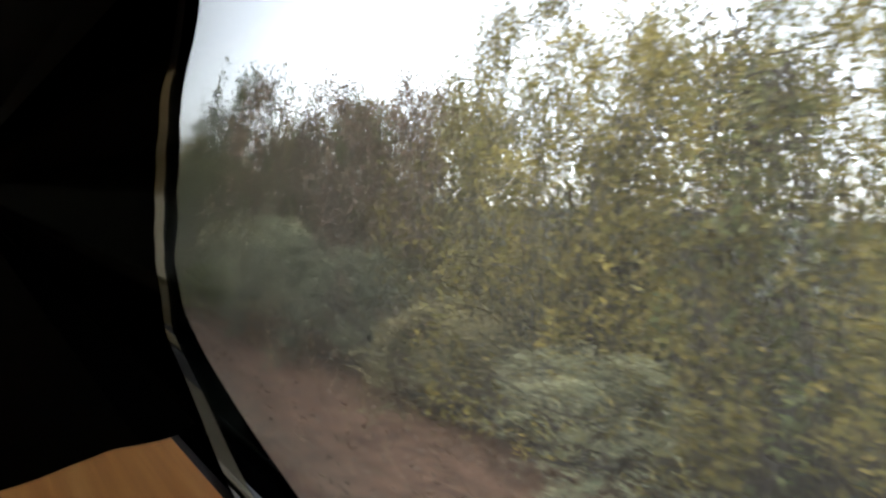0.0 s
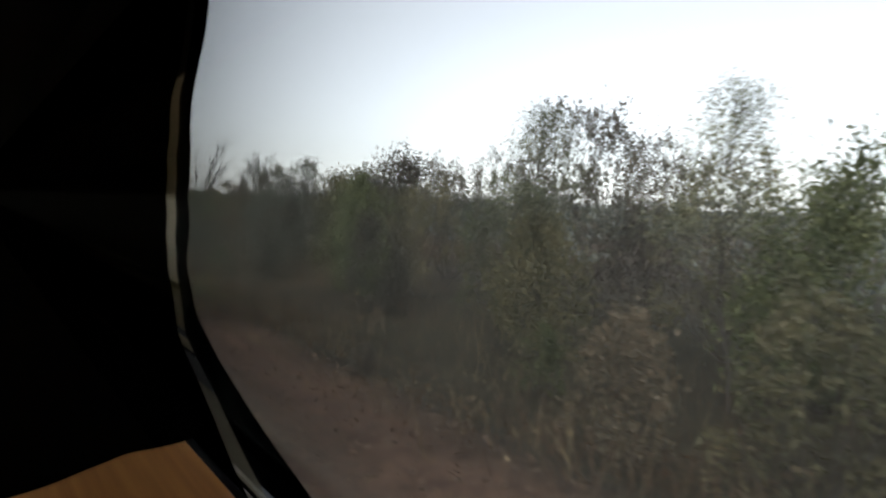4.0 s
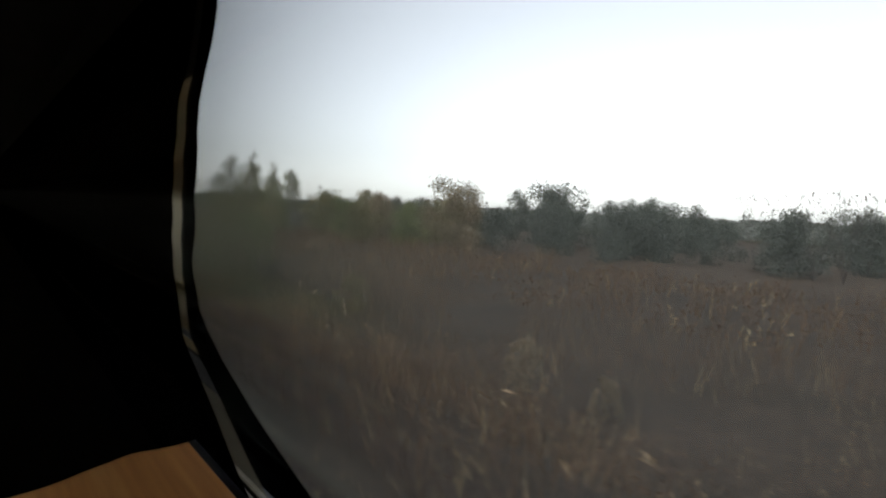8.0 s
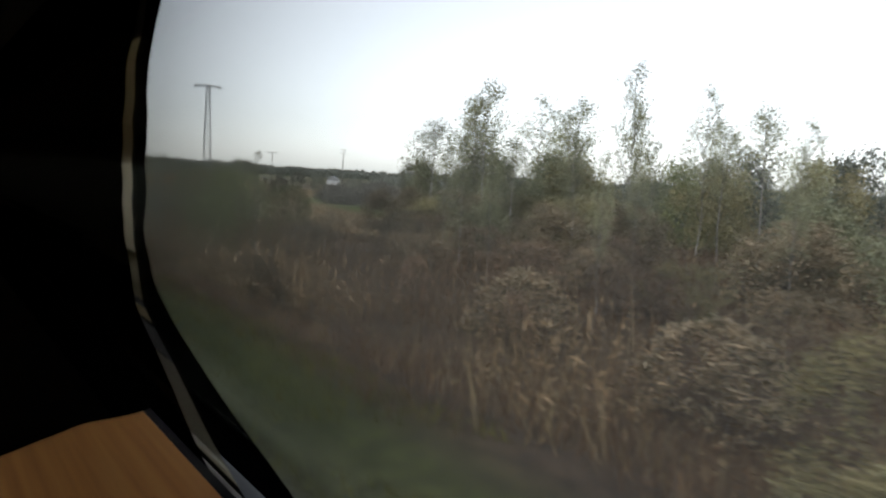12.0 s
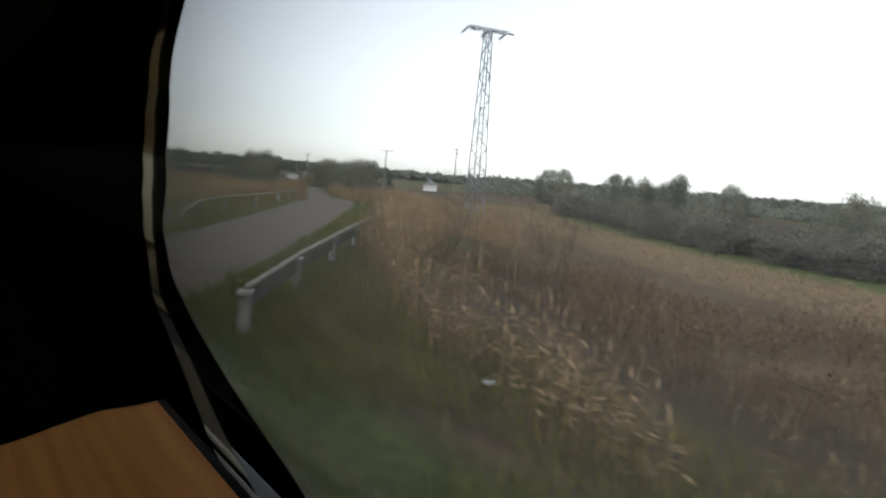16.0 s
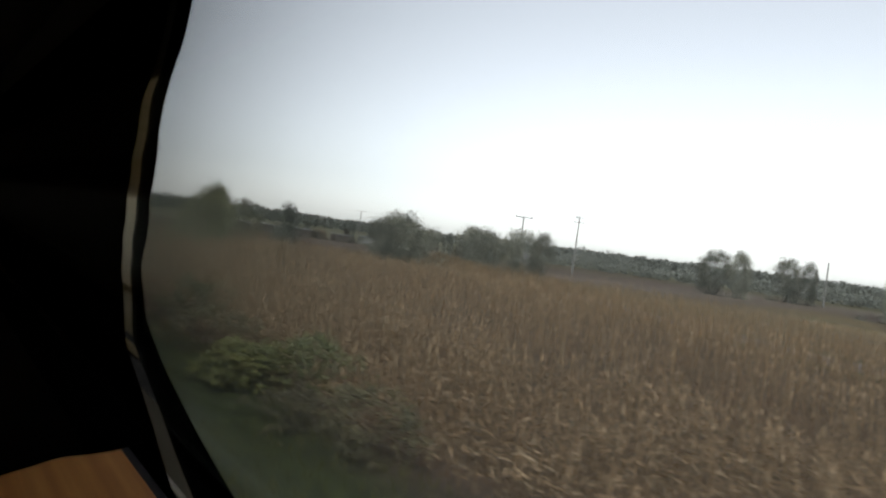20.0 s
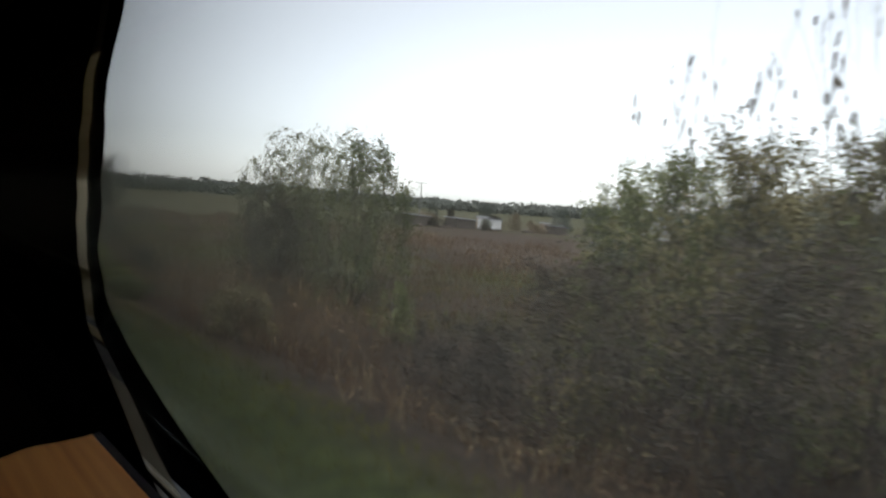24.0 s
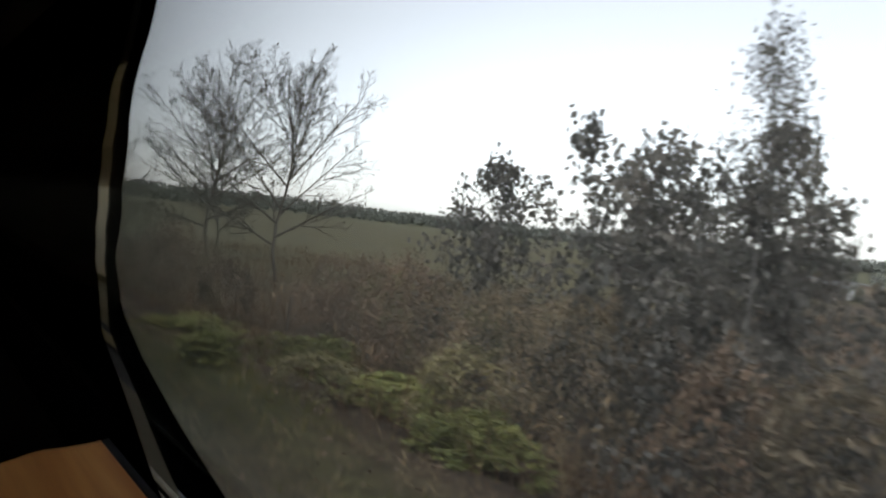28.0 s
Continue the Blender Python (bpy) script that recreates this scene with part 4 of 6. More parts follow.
for look_, x, y, h, w in [
    ("olive", 12.4, 9.6, 7.6, 6.6), ("yellow", 8.8, 10.2, 7.4, 5.4), ("yellow", 7.6, 7.6, 6.0, 4.8), ("yellow", 8.0, 4.6, 6.4, 4.6), ("olive", 12.6, 15.0, 6.4, 6.4), ("olive", 13.0, 4.0, 8.6, 7.0), ("green", 9.5, 4, 7.5, 6), ("green", 10.5, -3, 8, 6), ("yellow", 7.5, 3, 5, 4),
    ("pale", 6.2, 14.5, 2.4, 3.4), ("pale", 6.1, 11.2, 2.3, 3.6), ("olive", 6.0, 8.4, 1.7, 3.4), ("pale", 5.9, 5.8, 1.5, 3.2), ("pale", 6.4, 17, 2.6, 3.2), ("brown", 10.2, 19.0, 6.6, 6.0), ("brown", 9.4, 22.6, 7.0, 6.2), ("brown", 12.6, 20.4, 6.8, 6.4), ("olive", 7.0, 21.4, 2.5, 3.0),
    ("lush", 5.6, 19.2, 1.2, 1.6), ("pale", 6.4, 23.4, 1.2, 3.2), ("green", 9.6, 27.4, 8.0, 5.6), ("olive", 9.0, 31.0, 5.8, 5.0), ("green", 11.0, 34.5, 6.6, 5.6), ("olive", 8.0, 36.0, 4.6, 4.4),
    ("lush", 6.0, 31.0, 1.8, 1.8), ("olive", 7.2, 27.5, 3.4, 3.4), ("olive", 11.6, 30.0, 6.4, 6.0), ("olive", 13.6, 31.6, 7.0, 6.6), ("green", 14.2, 27.4, 7.4, 6.4), ("green", 12.4, 25.0, 7.0, 6.0), ("olive", 10.8, 37.0, 6.0, 5.4), ("green", 8.4, 25.0, 4.6, 4.2), ("olive", 8.6, 40.5, 4.8, 4.8), ("green", 12.0, 40.0, 6.0, 5.4), ("olive", 7.0, 44.5, 3.0, 3.4), ("olive", 8.4, 48.6, 3.6, 4.2),
    ("green", 10.6, 46.0, 4.8, 4.8), ("olive", 8.0, 53.0, 3.0, 3.8), ("green", 11.0, 52.5, 4.4, 4.8), ("olive", 9.4, 57.5, 3.0, 4.2), ("green", 13.0, 57.0, 4.6, 5.0), ("olive", 8.6, 63.5, 2.4, 3.2),
    ("olive", 10.4, 66.5, 2.8, 3.8), ("green", 13.0, 63.0, 4.4, 5.0), ("green", 12.6, 70.4, 4.1, 5.0), ("olive", 11.6, 73.2, 3.6, 4.4), ("dark", 7.4, 68.4, 1.0, 3.2), ("brown", 8.4, 71.6, 1.9, 3.6), ("olive", 7.0, 64.4, 0.8, 3.2), ("dark", 7.6, 75.0, 1.4, 3.4), ("olive", 13.0, 76.0, 3.4, 4.4), ("dark", 10.0, 78.5, 2.0, 3.0),
    ("olive", 9.2, 85.0, 2.2, 2.6), ("rusty", 8.4, 87.5, 1.7, 2.0), ("green", 14.6, 81.5, 3.6, 4.6), ("dark", 12.0, 84.0, 2.6, 3.6),
]:
    shrub(look_, x, y, h, w, "near", WALL)
for i, (x, y, h) in enumerate([(16, 66, 5.6), (17.5, 72, 4.5), (15.5, 78, 4.6), (18, 84.7, 6.1), (18.5, 81.5, 5.6), (20, 100.3, 7.4), (17.5, 92, 5.0), (19, 96, 5.6), (16, 100, 4.4), (21, 106, 5.6), (17, 107, 4.2), (22, 113, 5.6),
                               (18, 115, 4.4), (24, 122, 6.4), (20, 122, 4.8), (26, 130, 5.6), (15, 110, 3.0), (14, 117, 2.8), (13, 95, 3.0), (13, 104, 2.6), (15, 88, 4.2), (16, 60, 5.4), (16, 54, 5.6), (17, 48, 6.4), (15, 30, 7), (16, 38, 6.6), (15, 22, 7), (16, 12, 7.4), (15, 2, 8)]):
    shrub(("green", "dark", "olive", "dark")[i % 4], x, y, h, h * 0.95, "near" if i < 12 or 20 < i < 24 else "mid", WALL)
for x, y, h in [(12.0, 56.0, 5.5), (12.4, 52.8, 5.4), (12.8, 50.3, 5.2), (11.8, 47.8, 5.6), (12.2, 45.4, 5.8), (12.0, 68.0, 5.0), (12.8, 66.6, 5.1), (11.6, 65.6, 4.6), (12.4, 84.0, 5.4), (12.0, 77.0, 4.8), (12.4, 74.4, 4.5), (13.0, 89.0, 5.2), (13.2, 95.0, 5.3), (11.0, 39.6, 6.4), (10.8, 35.4, 6.6)]:
    slender_tree(x, y, h, h * 0.85, "pale", 3 + int(x * 10) % 2, "thin-stemmed acacia with sparse grey-green leaves above the hedge")

# Brown weed field with a bare tree and thickets
bare_tree(16.5, 144.2, 9.0, 9.0, 4, "wide leafless tree with many upright stems in brown weeds")
bare_tree(22.0, 143.7, 7.4, 3.8, 0)
bare_tree(30.0, 150.5, 5.2, 3.6, 2)
for i, (x, y, h, w) in enumerate([(20, 134.6, 6.0, 5.0), (17.5, 129.6, 5.2, 4.5), (18.5, 124.5, 6.0, 5), (23, 137, 5.0, 4.6), (15.0, 121.5, 4.0, 4), (27, 141, 4.4, 5), (13.4, 143.0, 0.9, 3.6), (15.0, 140.4, 1.1, 3.8), (14.6, 146.6, 1.0, 3.8), (12.2, 147.6, 0.5, 3.4), (18.4, 145.8, 1.2, 4.2), (16.8, 149.6, 0.8, 3.8), (19.4, 150.6, 0.9, 4.0)]):
    shrub("dark" if i % 2 or i > 5 else "dim", x, y, h, w, "near", "in the brown weed field")
for x, y, h, w, v in [(60, 192.2, 7.2, 4.6, 5), (75, 198, 7.6, 4.4, 5), (70, 207, 7.4, 4.4, 5), (60, 194.5, 6.6, 4, 5), (64, 186, 5.8, 3.4, 5)]:
    bare_tree(x, y, h, w, v)
for i, (x, y, h, w) in enumerate([(41, 274.5, 5.2, 6), (37, 268, 4.6, 6), (48, 268, 5.0, 6.4), (44, 262, 4.6, 6), (46.3, 229, 6.2, 7.2), (49, 233, 4.6, 6), (42, 232, 3.6, 4.5), (38, 236, 3.2, 5), (40, 244, 3.6, 5), (50, 258, 5.4, 6), (47, 250, 4.6, 6), (52, 242, 4.4, 6)]):
    shrub(("green", "olive", "green", "olive", "rusty", "olive")[i % 6], x, y, h, w, "mid", "at the edge of the weed field")
for i, (x, y, h) in enumerate([(58, 224, 4), (64, 216, 4.6), (72, 226, 4.6), (80, 236, 5.2), (88, 230, 5), (96, 240, 5.6), (105, 252, 6.6), (110, 282, 9.8), (114, 288, 8.6), (104, 262, 6), (100, 272, 6), (118, 270, 6.8), (70, 240, 4.8), (78, 250, 5), (86, 258, 5.2), (130, 313, 11), (126, 320, 9), (92, 210, 5), (84, 202, 5), (98, 196, 5.4), (76, 186, 4.4), (88, 176, 5), (106, 182, 5.6), (112, 210, 6), (66, 176, 4.2), (74, 166, 4.4), (58, 160, 4.2), (90, 158, 5)]):
    shrub(("green", "dark")[i % 2], x, y, h, h * 1.25, "far", "in the distant tree line")

for k in range(46):
    x, y = rnd.uniform(52, 125), rnd.uniform(160, 300)
    h = rnd.uniform(2.2, 4.6)
    shrub(("dark", "green", "olive")[k % 3], x, y, h, h * 1.6, "far", "in the distant tree line")

# Feathery shrubs close to the line, then young birches
for look_, x, y, h, w in [
    ("olive", 7.6, 190.6, 1.55, 2.9), ("olive", 8.6, 194.6, 2.3, 3.2), ("green", 12.6, 199.0, 2.6, 3.6), ("olive", 12.5, 200, 3.6, 4), ("rusty", 9.2, 208.4, 0.6, 2.8), ("rusty", 7.8, 209.6, 0.2, 2.4), ("olive", 9.0, 203.0, 2.5, 3.8), ("olive", 7.6, 201.6, 1.6, 3.2), ("olive", 12.8, 205.6, 3.8, 3.6), ("olive", 10.5, 210.5, 3.0, 3.6),
    ("olive", 7.2, 212.4, 1.9, 3.0), ("green", 11.0, 215.4, 3.4, 3.8), ("olive", 8.0, 218.0, 2.2, 3.2), ("olive", 8.4, 223.4, 2.5, 3.4), ("green", 12.0, 221.4, 3.4, 3.8), ("olive", 9.4, 228.0, 2.6, 3.4), ("olive", 7.0, 229.4, 1.8, 2.8),
    ("green", 12.4, 229.0, 3.0, 3.8), ("olive", 6.6, 226.2, 1.4, 3.4), ("olive", 7.4, 231.8, 1.9, 3.4), ("olive", 6.4, 220.8, 1.3, 3.2), ("olive", 10.8, 232.4, 2.5, 3.8), ("olive", 9.8, 219.8, 2.5, 3.6), ("olive", 6.6, 216.4, 1.4, 3.2), ("olive", 10.6, 225.4, 2.8, 3.8), ("olive", 8.0, 235.6, 2.0, 3.3), ("olive", 14.5, 234.5, 1.9, 3.6), ("rusty", 11.0, 240.0, 0.9, 3.0), ("rusty", 16.0, 241.0, 0.9, 3.4), ("rusty", 13.0, 247.0, 0.8, 3.0), ("green", 14.0, 272.0, 2.9, 4.6), ("green", 15.4, 277.0, 3.0, 4.8), ("olive", 16.4, 283.0, 3.0, 4.6), ("green", 18.0, 290.0, 3.0, 5.0), ("dark", 12.8, 280.0, 2.4, 4.0), ("dark", 24.0, 288.0, 2.3, 5.0), ("green", 22.0, 282.0, 2.1, 4.4), ("green", 17.4, 279.0, 3.0, 4.6), ("green", 20.0, 296.0, 2.9, 5.0),
    ("green", 11.6, 268.0, 1.8, 3.2), ("rusty", 9.0, 276.0, 1.3, 2.2), ("olive", 19.0, 246.5, 0.8, 3.4), ("rusty", 21.0, 252.0, 0.7, 3.4), ("dark", 12.5, 286.0, 1.9, 3.0), ("green", 13.6, 300.4, 3.2, 3.4), ("green", 13.0, 296.0, 2.6, 3.2)]:
    shrub(look_, x, y, h, w, "near")
for i, (x, y, h, w) in enumerate([(34.0, 275.2, 10.0, 4.4), (36.5, 272.0, 9.0, 4.2), (33.0, 260.5, 9.9, 3.8), (33.8, 281.4, 7.4, 5.0), (35.0, 277.4, 8.6, 4.6), (38.5, 281.7, 9.4, 4.0), (36.0, 254.2, 7.4, 4.4), (34.6, 257.0, 8.4, 3.4), (37, 263.5, 7.6, 3.8), (35.0, 267.0, 8.4, 3.8), (32.0, 250.0, 6.2, 3.2),
                                  (33.4, 246.0, 6.6, 3.0), (38, 258, 7, 4), (30, 256.6, 5.2, 3), (31.0, 268.4, 5.6, 3.4), (40, 272, 7, 4.4)]):
    slender_tree(x, y, h * 0.93, w * (1.3 if y > 266 else 0.9), "pale", i % 3, "slender birch with pale bark and thinning grey-green leaves")
for x, y, h in [(24.5, 234.6, 4.4), (26, 240, 4.4), (28, 247, 4), (30, 262, 3.4), (27, 255, 3.2), (31, 272, 3.2), (29, 280, 2.8), (24, 246, 3.2), (27, 266, 2.6), (33, 282, 3.0), (28, 273, 2.5), (26, 259, 2.8), (34, 270, 3.4), (32, 262, 3.4)]:
    shrub(("rusty", "olive", "pale")[int(x + y) % 3], x, y, h * 0.66, h * 1.5, "mid", "below the young birches")
for x, y, h, w in [(36.2, 270.4, 4.8, 5.6), (37.0, 278.6, 5.4, 5.6), (34.4, 284.4, 4.6, 5.0)]:
    shrub("pale", x, y, h, w, "mid", "below the young birches")
for x, y, h in [(12.0, 263.0, 3.4), (14.6, 272.0, 3.2), (17.5, 254.0, 4.2), (19.6, 258.6, 4.6), (21.4, 250.4, 4.0), (16.4, 247.6, 3.6), (22.6, 264.0, 4.8), (20.4, 244.0, 4.0), (24.8, 256.8, 5.0)]:
    slender_tree(x, y, h, h * 0.3, "pale", 1, "thin pale sapling in weeds")

for i, (x, y, h, w) in enumerate([(20, 265, 1.0, 4.4), (24, 268, 1.2, 4.6), (18, 260, 0.8, 4.0), (22, 261, 1.1, 4.4), (26, 272, 1.3, 5.0), (20, 255, 0.9, 4.2), (27, 262, 1.5, 5.0), (24, 254, 1.2, 4.6), (16, 266, 0.7, 3.6), (28, 256, 1.6, 5.0), (22, 274, 0.9, 4.4), (18, 248, 0.9, 4.0), (25, 246, 1.3, 4.6), (21, 240, 1.2, 4.4)]):
    shrub(("dark", "brown", "rusty", "brown")[i % 4], x, y, h * 0.75, w, "near", "below the young birches")

# Small plants that break up the weeds
for k in range(56):
    y = rnd.uniform(60, 300) if k < 36 else rnd.uniform(441, 560)
    x = rnd.uniform(4.8, 13.5)
    h = rnd.uniform(0.5, 1.3)
    shrub(("olive", "dark", "rusty", "green", "olive", "brown")[k % 6], x, y, h + float(gz(x, y)) * 0.6, h * rnd.uniform(1.0, 1.7), "low")

for x, y, h, w in [(8.1, 141.5, 0.0, 1.2), (8.6, 145.3, -0.1, 1.2)]:
    shrub("lush", x, y, h, w, "near", "in the brown weed field")
# Brown brush between the line and the huts
for name, look_ in (("brown_brush", "brown"), ("dark_brush", "dark")):
    heap = []
    for k in range(30):
        x, y = rnd.uniform(11, 44), rnd.uniform(494, 534)
        if meadow_patch(np.array([x]), np.array([y]))[0] < 0.1:
            shrub_stock((look_, "low", k % 2))
            turn, w = rnd.uniform(0, 6.28), rnd.uniform(2.2, 3.2)
            spin = np.array([[math.cos(turn) * w, math.sin(turn) * w, 0], [-math.sin(turn) * w, math.cos(turn) * w, 0], [0, 0, rnd.uniform(1.0, 1.7)]])
            heap.append(LOW_CROWN[look_, k % 2] @ spin + (x, y, float(gz(x, y)) - 0.04))
    tagged(new(name, tris_mesh(name, np.concatenate(heap), LEAF[look_])), "low tangled autumn brush in the fields", "brush", kind="stuff")

# Leafy weeds at the edge of the reed bed
for look_, x, y, h, w in [("olive", 5.0, 380.5, 0.9, 1.8), ("green", 5.6, 383.5, 1.1, 2.2), ("olive", 5.2, 387.0, 1.0, 2.2), ("lush", 5.1, 384.4, 0.7, 2.6), ("green", 6.2, 391.0, 1.2, 2.4), ("olive", 4.8, 381.8, 0.5, 1.8),
                          ("lush", 7.2, 503.0, 0.1, 2.6), ("olive", 6.2, 507.6, 0.8, 1.8), ("lush", 6.6, 518.6, 0.4, 2.2), ("lush", 7.0, 521.6, 0.2, 2.8), ("lush", 7.6, 525.2, 0.2, 2.8), ("lush", 5.8, 528.0, 0.2, 2.6), ("olive", 5.6, 521.4, 0.7, 1.6), ("lush", 5.0, 524.0, 0.6, 1.5)]:
    shrub(look_, x, y, h, w, "near")

# Round the level crossing
for x, y, h, w, v in [(15.2, 319.6, 2.8, 1.8, 5), (16.6, 321.4, 3.0, 1.8, 5), (13.6, 318.6, 2.4, 1.6, 5), (19.5, 331.0, 2.6, 1.8, 5), (31, 362, 3.0, 2.6, 5), (34, 366, 3.0, 2.4, 5), (21.5, 333.5, 2.4, 1.6, 5), (46, 336, 3.6, 3.4, 5), (48, 338.4, 3.2, 3.2, 5), (40, 352, 3.4, 3.0, 5), (60, 362, 3.2, 4.0, 5), (66, 372, 3.4, 4.4, 5), (34, 352.6, 4.4, 1.6, 5)]:
    bare_tree(x, y, h, w, v, "small leafless bush with upright twigs among reeds")
for i, (x, y, h, w) in enumerate([(165, 483, 8.4, 9), (165, 475, 8.6, 7), (190, 478, 8.8, 9.5), (190, 450, 9.2, 5), (190, 471.6, 8.4, 4.4), (150, 433, 5.8, 11), (150, 427, 5, 8), (162, 421, 4, 4.5), (150, 403, 3.8, 4.5), (90, 347.3, 4.4, 6.4), (93, 351, 3.4, 6), (140, 411, 6.9, 11), (140, 398, 6.1, 6.5), (62, 358, 2.2, 3.0), (66, 352, 2.0, 3)]):
    shrub("dim", x, y, h, w, "mid", "standing alone in the distant fields")
for i, (x, y, h, w) in enumerate([(63, 474, 5.7, 11), (59, 468, 5.4, 8), (68, 480, 5.2, 8), (85, 479, 5.6, 9), (91, 486, 5.2, 8), (98, 492, 5.2, 8), (53, 461, 4.6, 5), (90, 472, 6.1, 6.5), (90, 467.5, 5.9, 5.5), (60, 458.5, 4.1, 8), (72, 463, 3.8, 8), (84, 470, 4.2, 7)]):
    shrub("dim", x, y, h, w, "mid", "at the far edge of the reed bed")
for k, y in enumerate(np.arange(292, 404, 3.4)):
    for j in range(2):
        shrub("dim", float(np.interp(y, [292, 308, 328, 345, 426], [45, 43, 51, 60, 112])) + 6 * j + rnd.uniform(-2, 2), float(y) + rnd.uniform(-1.5, 1.5), rnd.uniform(0.0, 0.7) + (0.9 if (k + j) % 5 == 0 else 0), rnd.uniform(5.5, 7.5), "far", "in the belt of woods behind the stubble field")

# Thickets after the reed bed
for x, y, h, w in [(24.4, 446.4, 5.3, 5.8), (24.0, 447.2, 4.6, 5.4)]:
    shrub("pale", x, y, h, w, "mid", "at the edge of the reed bed")
for look_, x, y, h, w in [
     ("green", 15.0, 446.4, 5.0, 4.6), ("green", 11.4, 443.6, 4.6, 5.2), ("dark", 9.0, 445.4, 3.0, 4.2), ("dark", 8.4, 448.6, 2.4, 3.6), ("olive", 12.4, 446.4, 4.8, 4.6), ("green", 11.6, 449.4, 4.4, 4.2), ("dark", 8.8, 441.0, 2.2, 3.2), ("dark", 9.6, 437.4, 1.5, 3.6), ("dark", 8.4, 434.6, 0.8, 3.4), ("rusty", 7.8, 437.6, 0.7, 3.2), ("dark", 10.8, 439.2, 2.8, 4.0), ("olive", 10.4, 447.6, 4.6, 5.2), ("brown", 9.6, 442.0, 2.4, 3.6), ("green", 13.4, 441.4, 3.6, 4.4), ("green", 13.4, 450.4, 4.4, 4.4), ("dark", 9.6, 452.0, 0.8, 3.2), ("green", 14.0, 463.8, 5.3, 5.0),
    ("pale", 16.2, 470.8, 6.0, 7.0), ("pale", 15.6, 473.4, 4.4, 4.4), ("pale", 16.0, 468.0, 4.6, 4.2), ("dark", 13.4, 468.0, 3.0, 4.0), ("dark", 16.0, 473.0, 3.4, 4.0), ("pale", 31.0, 455.0, 4.8, 5.2),
    ("lush", 6.2, 466.0, 0.6, 2.0), ("lush", 6.6, 468.4, 0.7, 2.0), ("lush", 6.0, 463.6, 0.5, 1.7), ("lush", 6.9, 470.8, 0.8, 1.9), ("yellow", 7.4, 473.0, 0.9, 1.6), ("lush", 5.6, 461.4, 0.5, 1.6), ("lush", 7.6, 475.4, 0.5, 1.6),
    ("dark", 8.6, 475.2, 1.5, 2.0), ("lush", 9.8, 490.2, 0.3, 2.2), ("lush", 11.2, 491.6, 0.1, 2.0), ("olive", 10.4, 493.4, 0.4, 2.0), ("dark", 7.4, 489.0, 0.8, 2.2), ("brown", 10.0, 497.4, 1.0, 2.4),
    ("olive", 7.6, 496.0, 1.2, 2.0), ("lush", 7.4, 501.6, 0.2, 2.6), ("lush", 6.6, 504.6, 0.3, 2.8), ("rusty", 8.8, 507.6, 0.4, 2.6), ("brown", 10.4, 504.0, 0.8, 2.4), ("lush", 7.4, 512.0, 0.3, 2.4), ("lush", 6.4, 507.6, 0.3, 2.6),
    ("rusty", 8.8, 521.4, 2.0, 3.2), ("brown", 8.6, 516.0, 1.8, 2.4), ("olive", 7.2, 519.6, 1.2, 1.9), ("green", 12.0, 529.0, 1.4, 2.2), ("brown", 8.6, 533.0, 1.3, 2.4),
    ("lush", 6.4, 514.8, 0.3, 2.4), ("rusty", 8.4, 519.0, 2.2, 3.6), ("brown", 8.8, 523.6, 2.3, 3.4), ("brown", 9.2, 526.6, 2.0, 3.2), ("rusty", 8.2, 514.6, 1.9, 3.0), ("brown", 9.4, 511.6, 1.5, 3.2), ("brown", 8.0, 503.0, 0.9, 2.6), ("rusty", 9.0, 499.6, 0.2, 2.8), ("brown", 11.4, 506.6, 1.4, 3.2), ("brown", 9.6, 541.0, 1.6, 3.0), ("brown", 11.4, 547.0, 1.8, 3.2), ("dark", 12.4, 556.0, 2.6, 4.0)]:
    shrub(look_, x, y, h, w, "near")
for x, y, h, w in [(10.4, 519.4, 5.2, 5.4), (9.8, 516.4, 4.3, 4.2), (11.6, 523.4, 4.8, 4.8), (9.4, 514.0, 3.4, 3.2), (12.4, 520.0, 4.9, 4.4), (10.6, 517.2, 5.4, 3.4)]:
    shrub("dark", x, y, h, w, "broad", "with broad leaves beside the line")
slender_tree(9.7, 516.6, 5.8, 1.9, "thicket", 0, "tall dark-leaved spire rising from a thicket")
for x, y, h in [(11.0, 447.4, 6.6), (11.0, 442.0, 7.2), (10.6, 444.2, 7.8), (11.4, 445.6, 7.4), (10.2, 443.2, 6.6), (11.8, 443.2, 7.9), (11.4, 440.6, 6.4), (11.8, 449.0, 6.2), (11.2, 444.8, 8.2), (10.4, 439.6, 5.2), (9.8, 441.6, 5.8)]:
    bare_tree(x, y, h, h * 0.28, 5, "tall thin shoots with a few withered leaves above a thicket")
for x, y, h, w, v, in [(8.9, 484.6, 5.6, 4.0, 8), (10.4, 483.2, 4.2, 2.6, 8), (11.8, 510.2, 8.6, 7.8, 6), (14.5, 500.0, 5.6, 3.2, 1), (13.0, 497.4, 4.6, 2.6, 3), (18.0, 510.5, 5.8, 3.6, 1), (16.4, 546.0, 11.2, 8.4, 0), (17.0, 557.4, 12.8, 9.8, 2), (19, 562, 9.6, 6, 0), (12.8, 566, 7.6, 5, 2)]:
    bare_tree(x, y, h, w, v)
for i, (x, y, h) in enumerate([(45, 476, 5.0), (95, 610, 2.6), (110, 606, 3), (124, 600, 3), (136, 590, 3.6), (150, 576, 4), (142, 600, 4), (152, 566, 4.4), (168, 590, 4)]):
    shrub(("green", "dark")[i % 2], x, y, h, h * 1.2, "far", "behind the far huts")


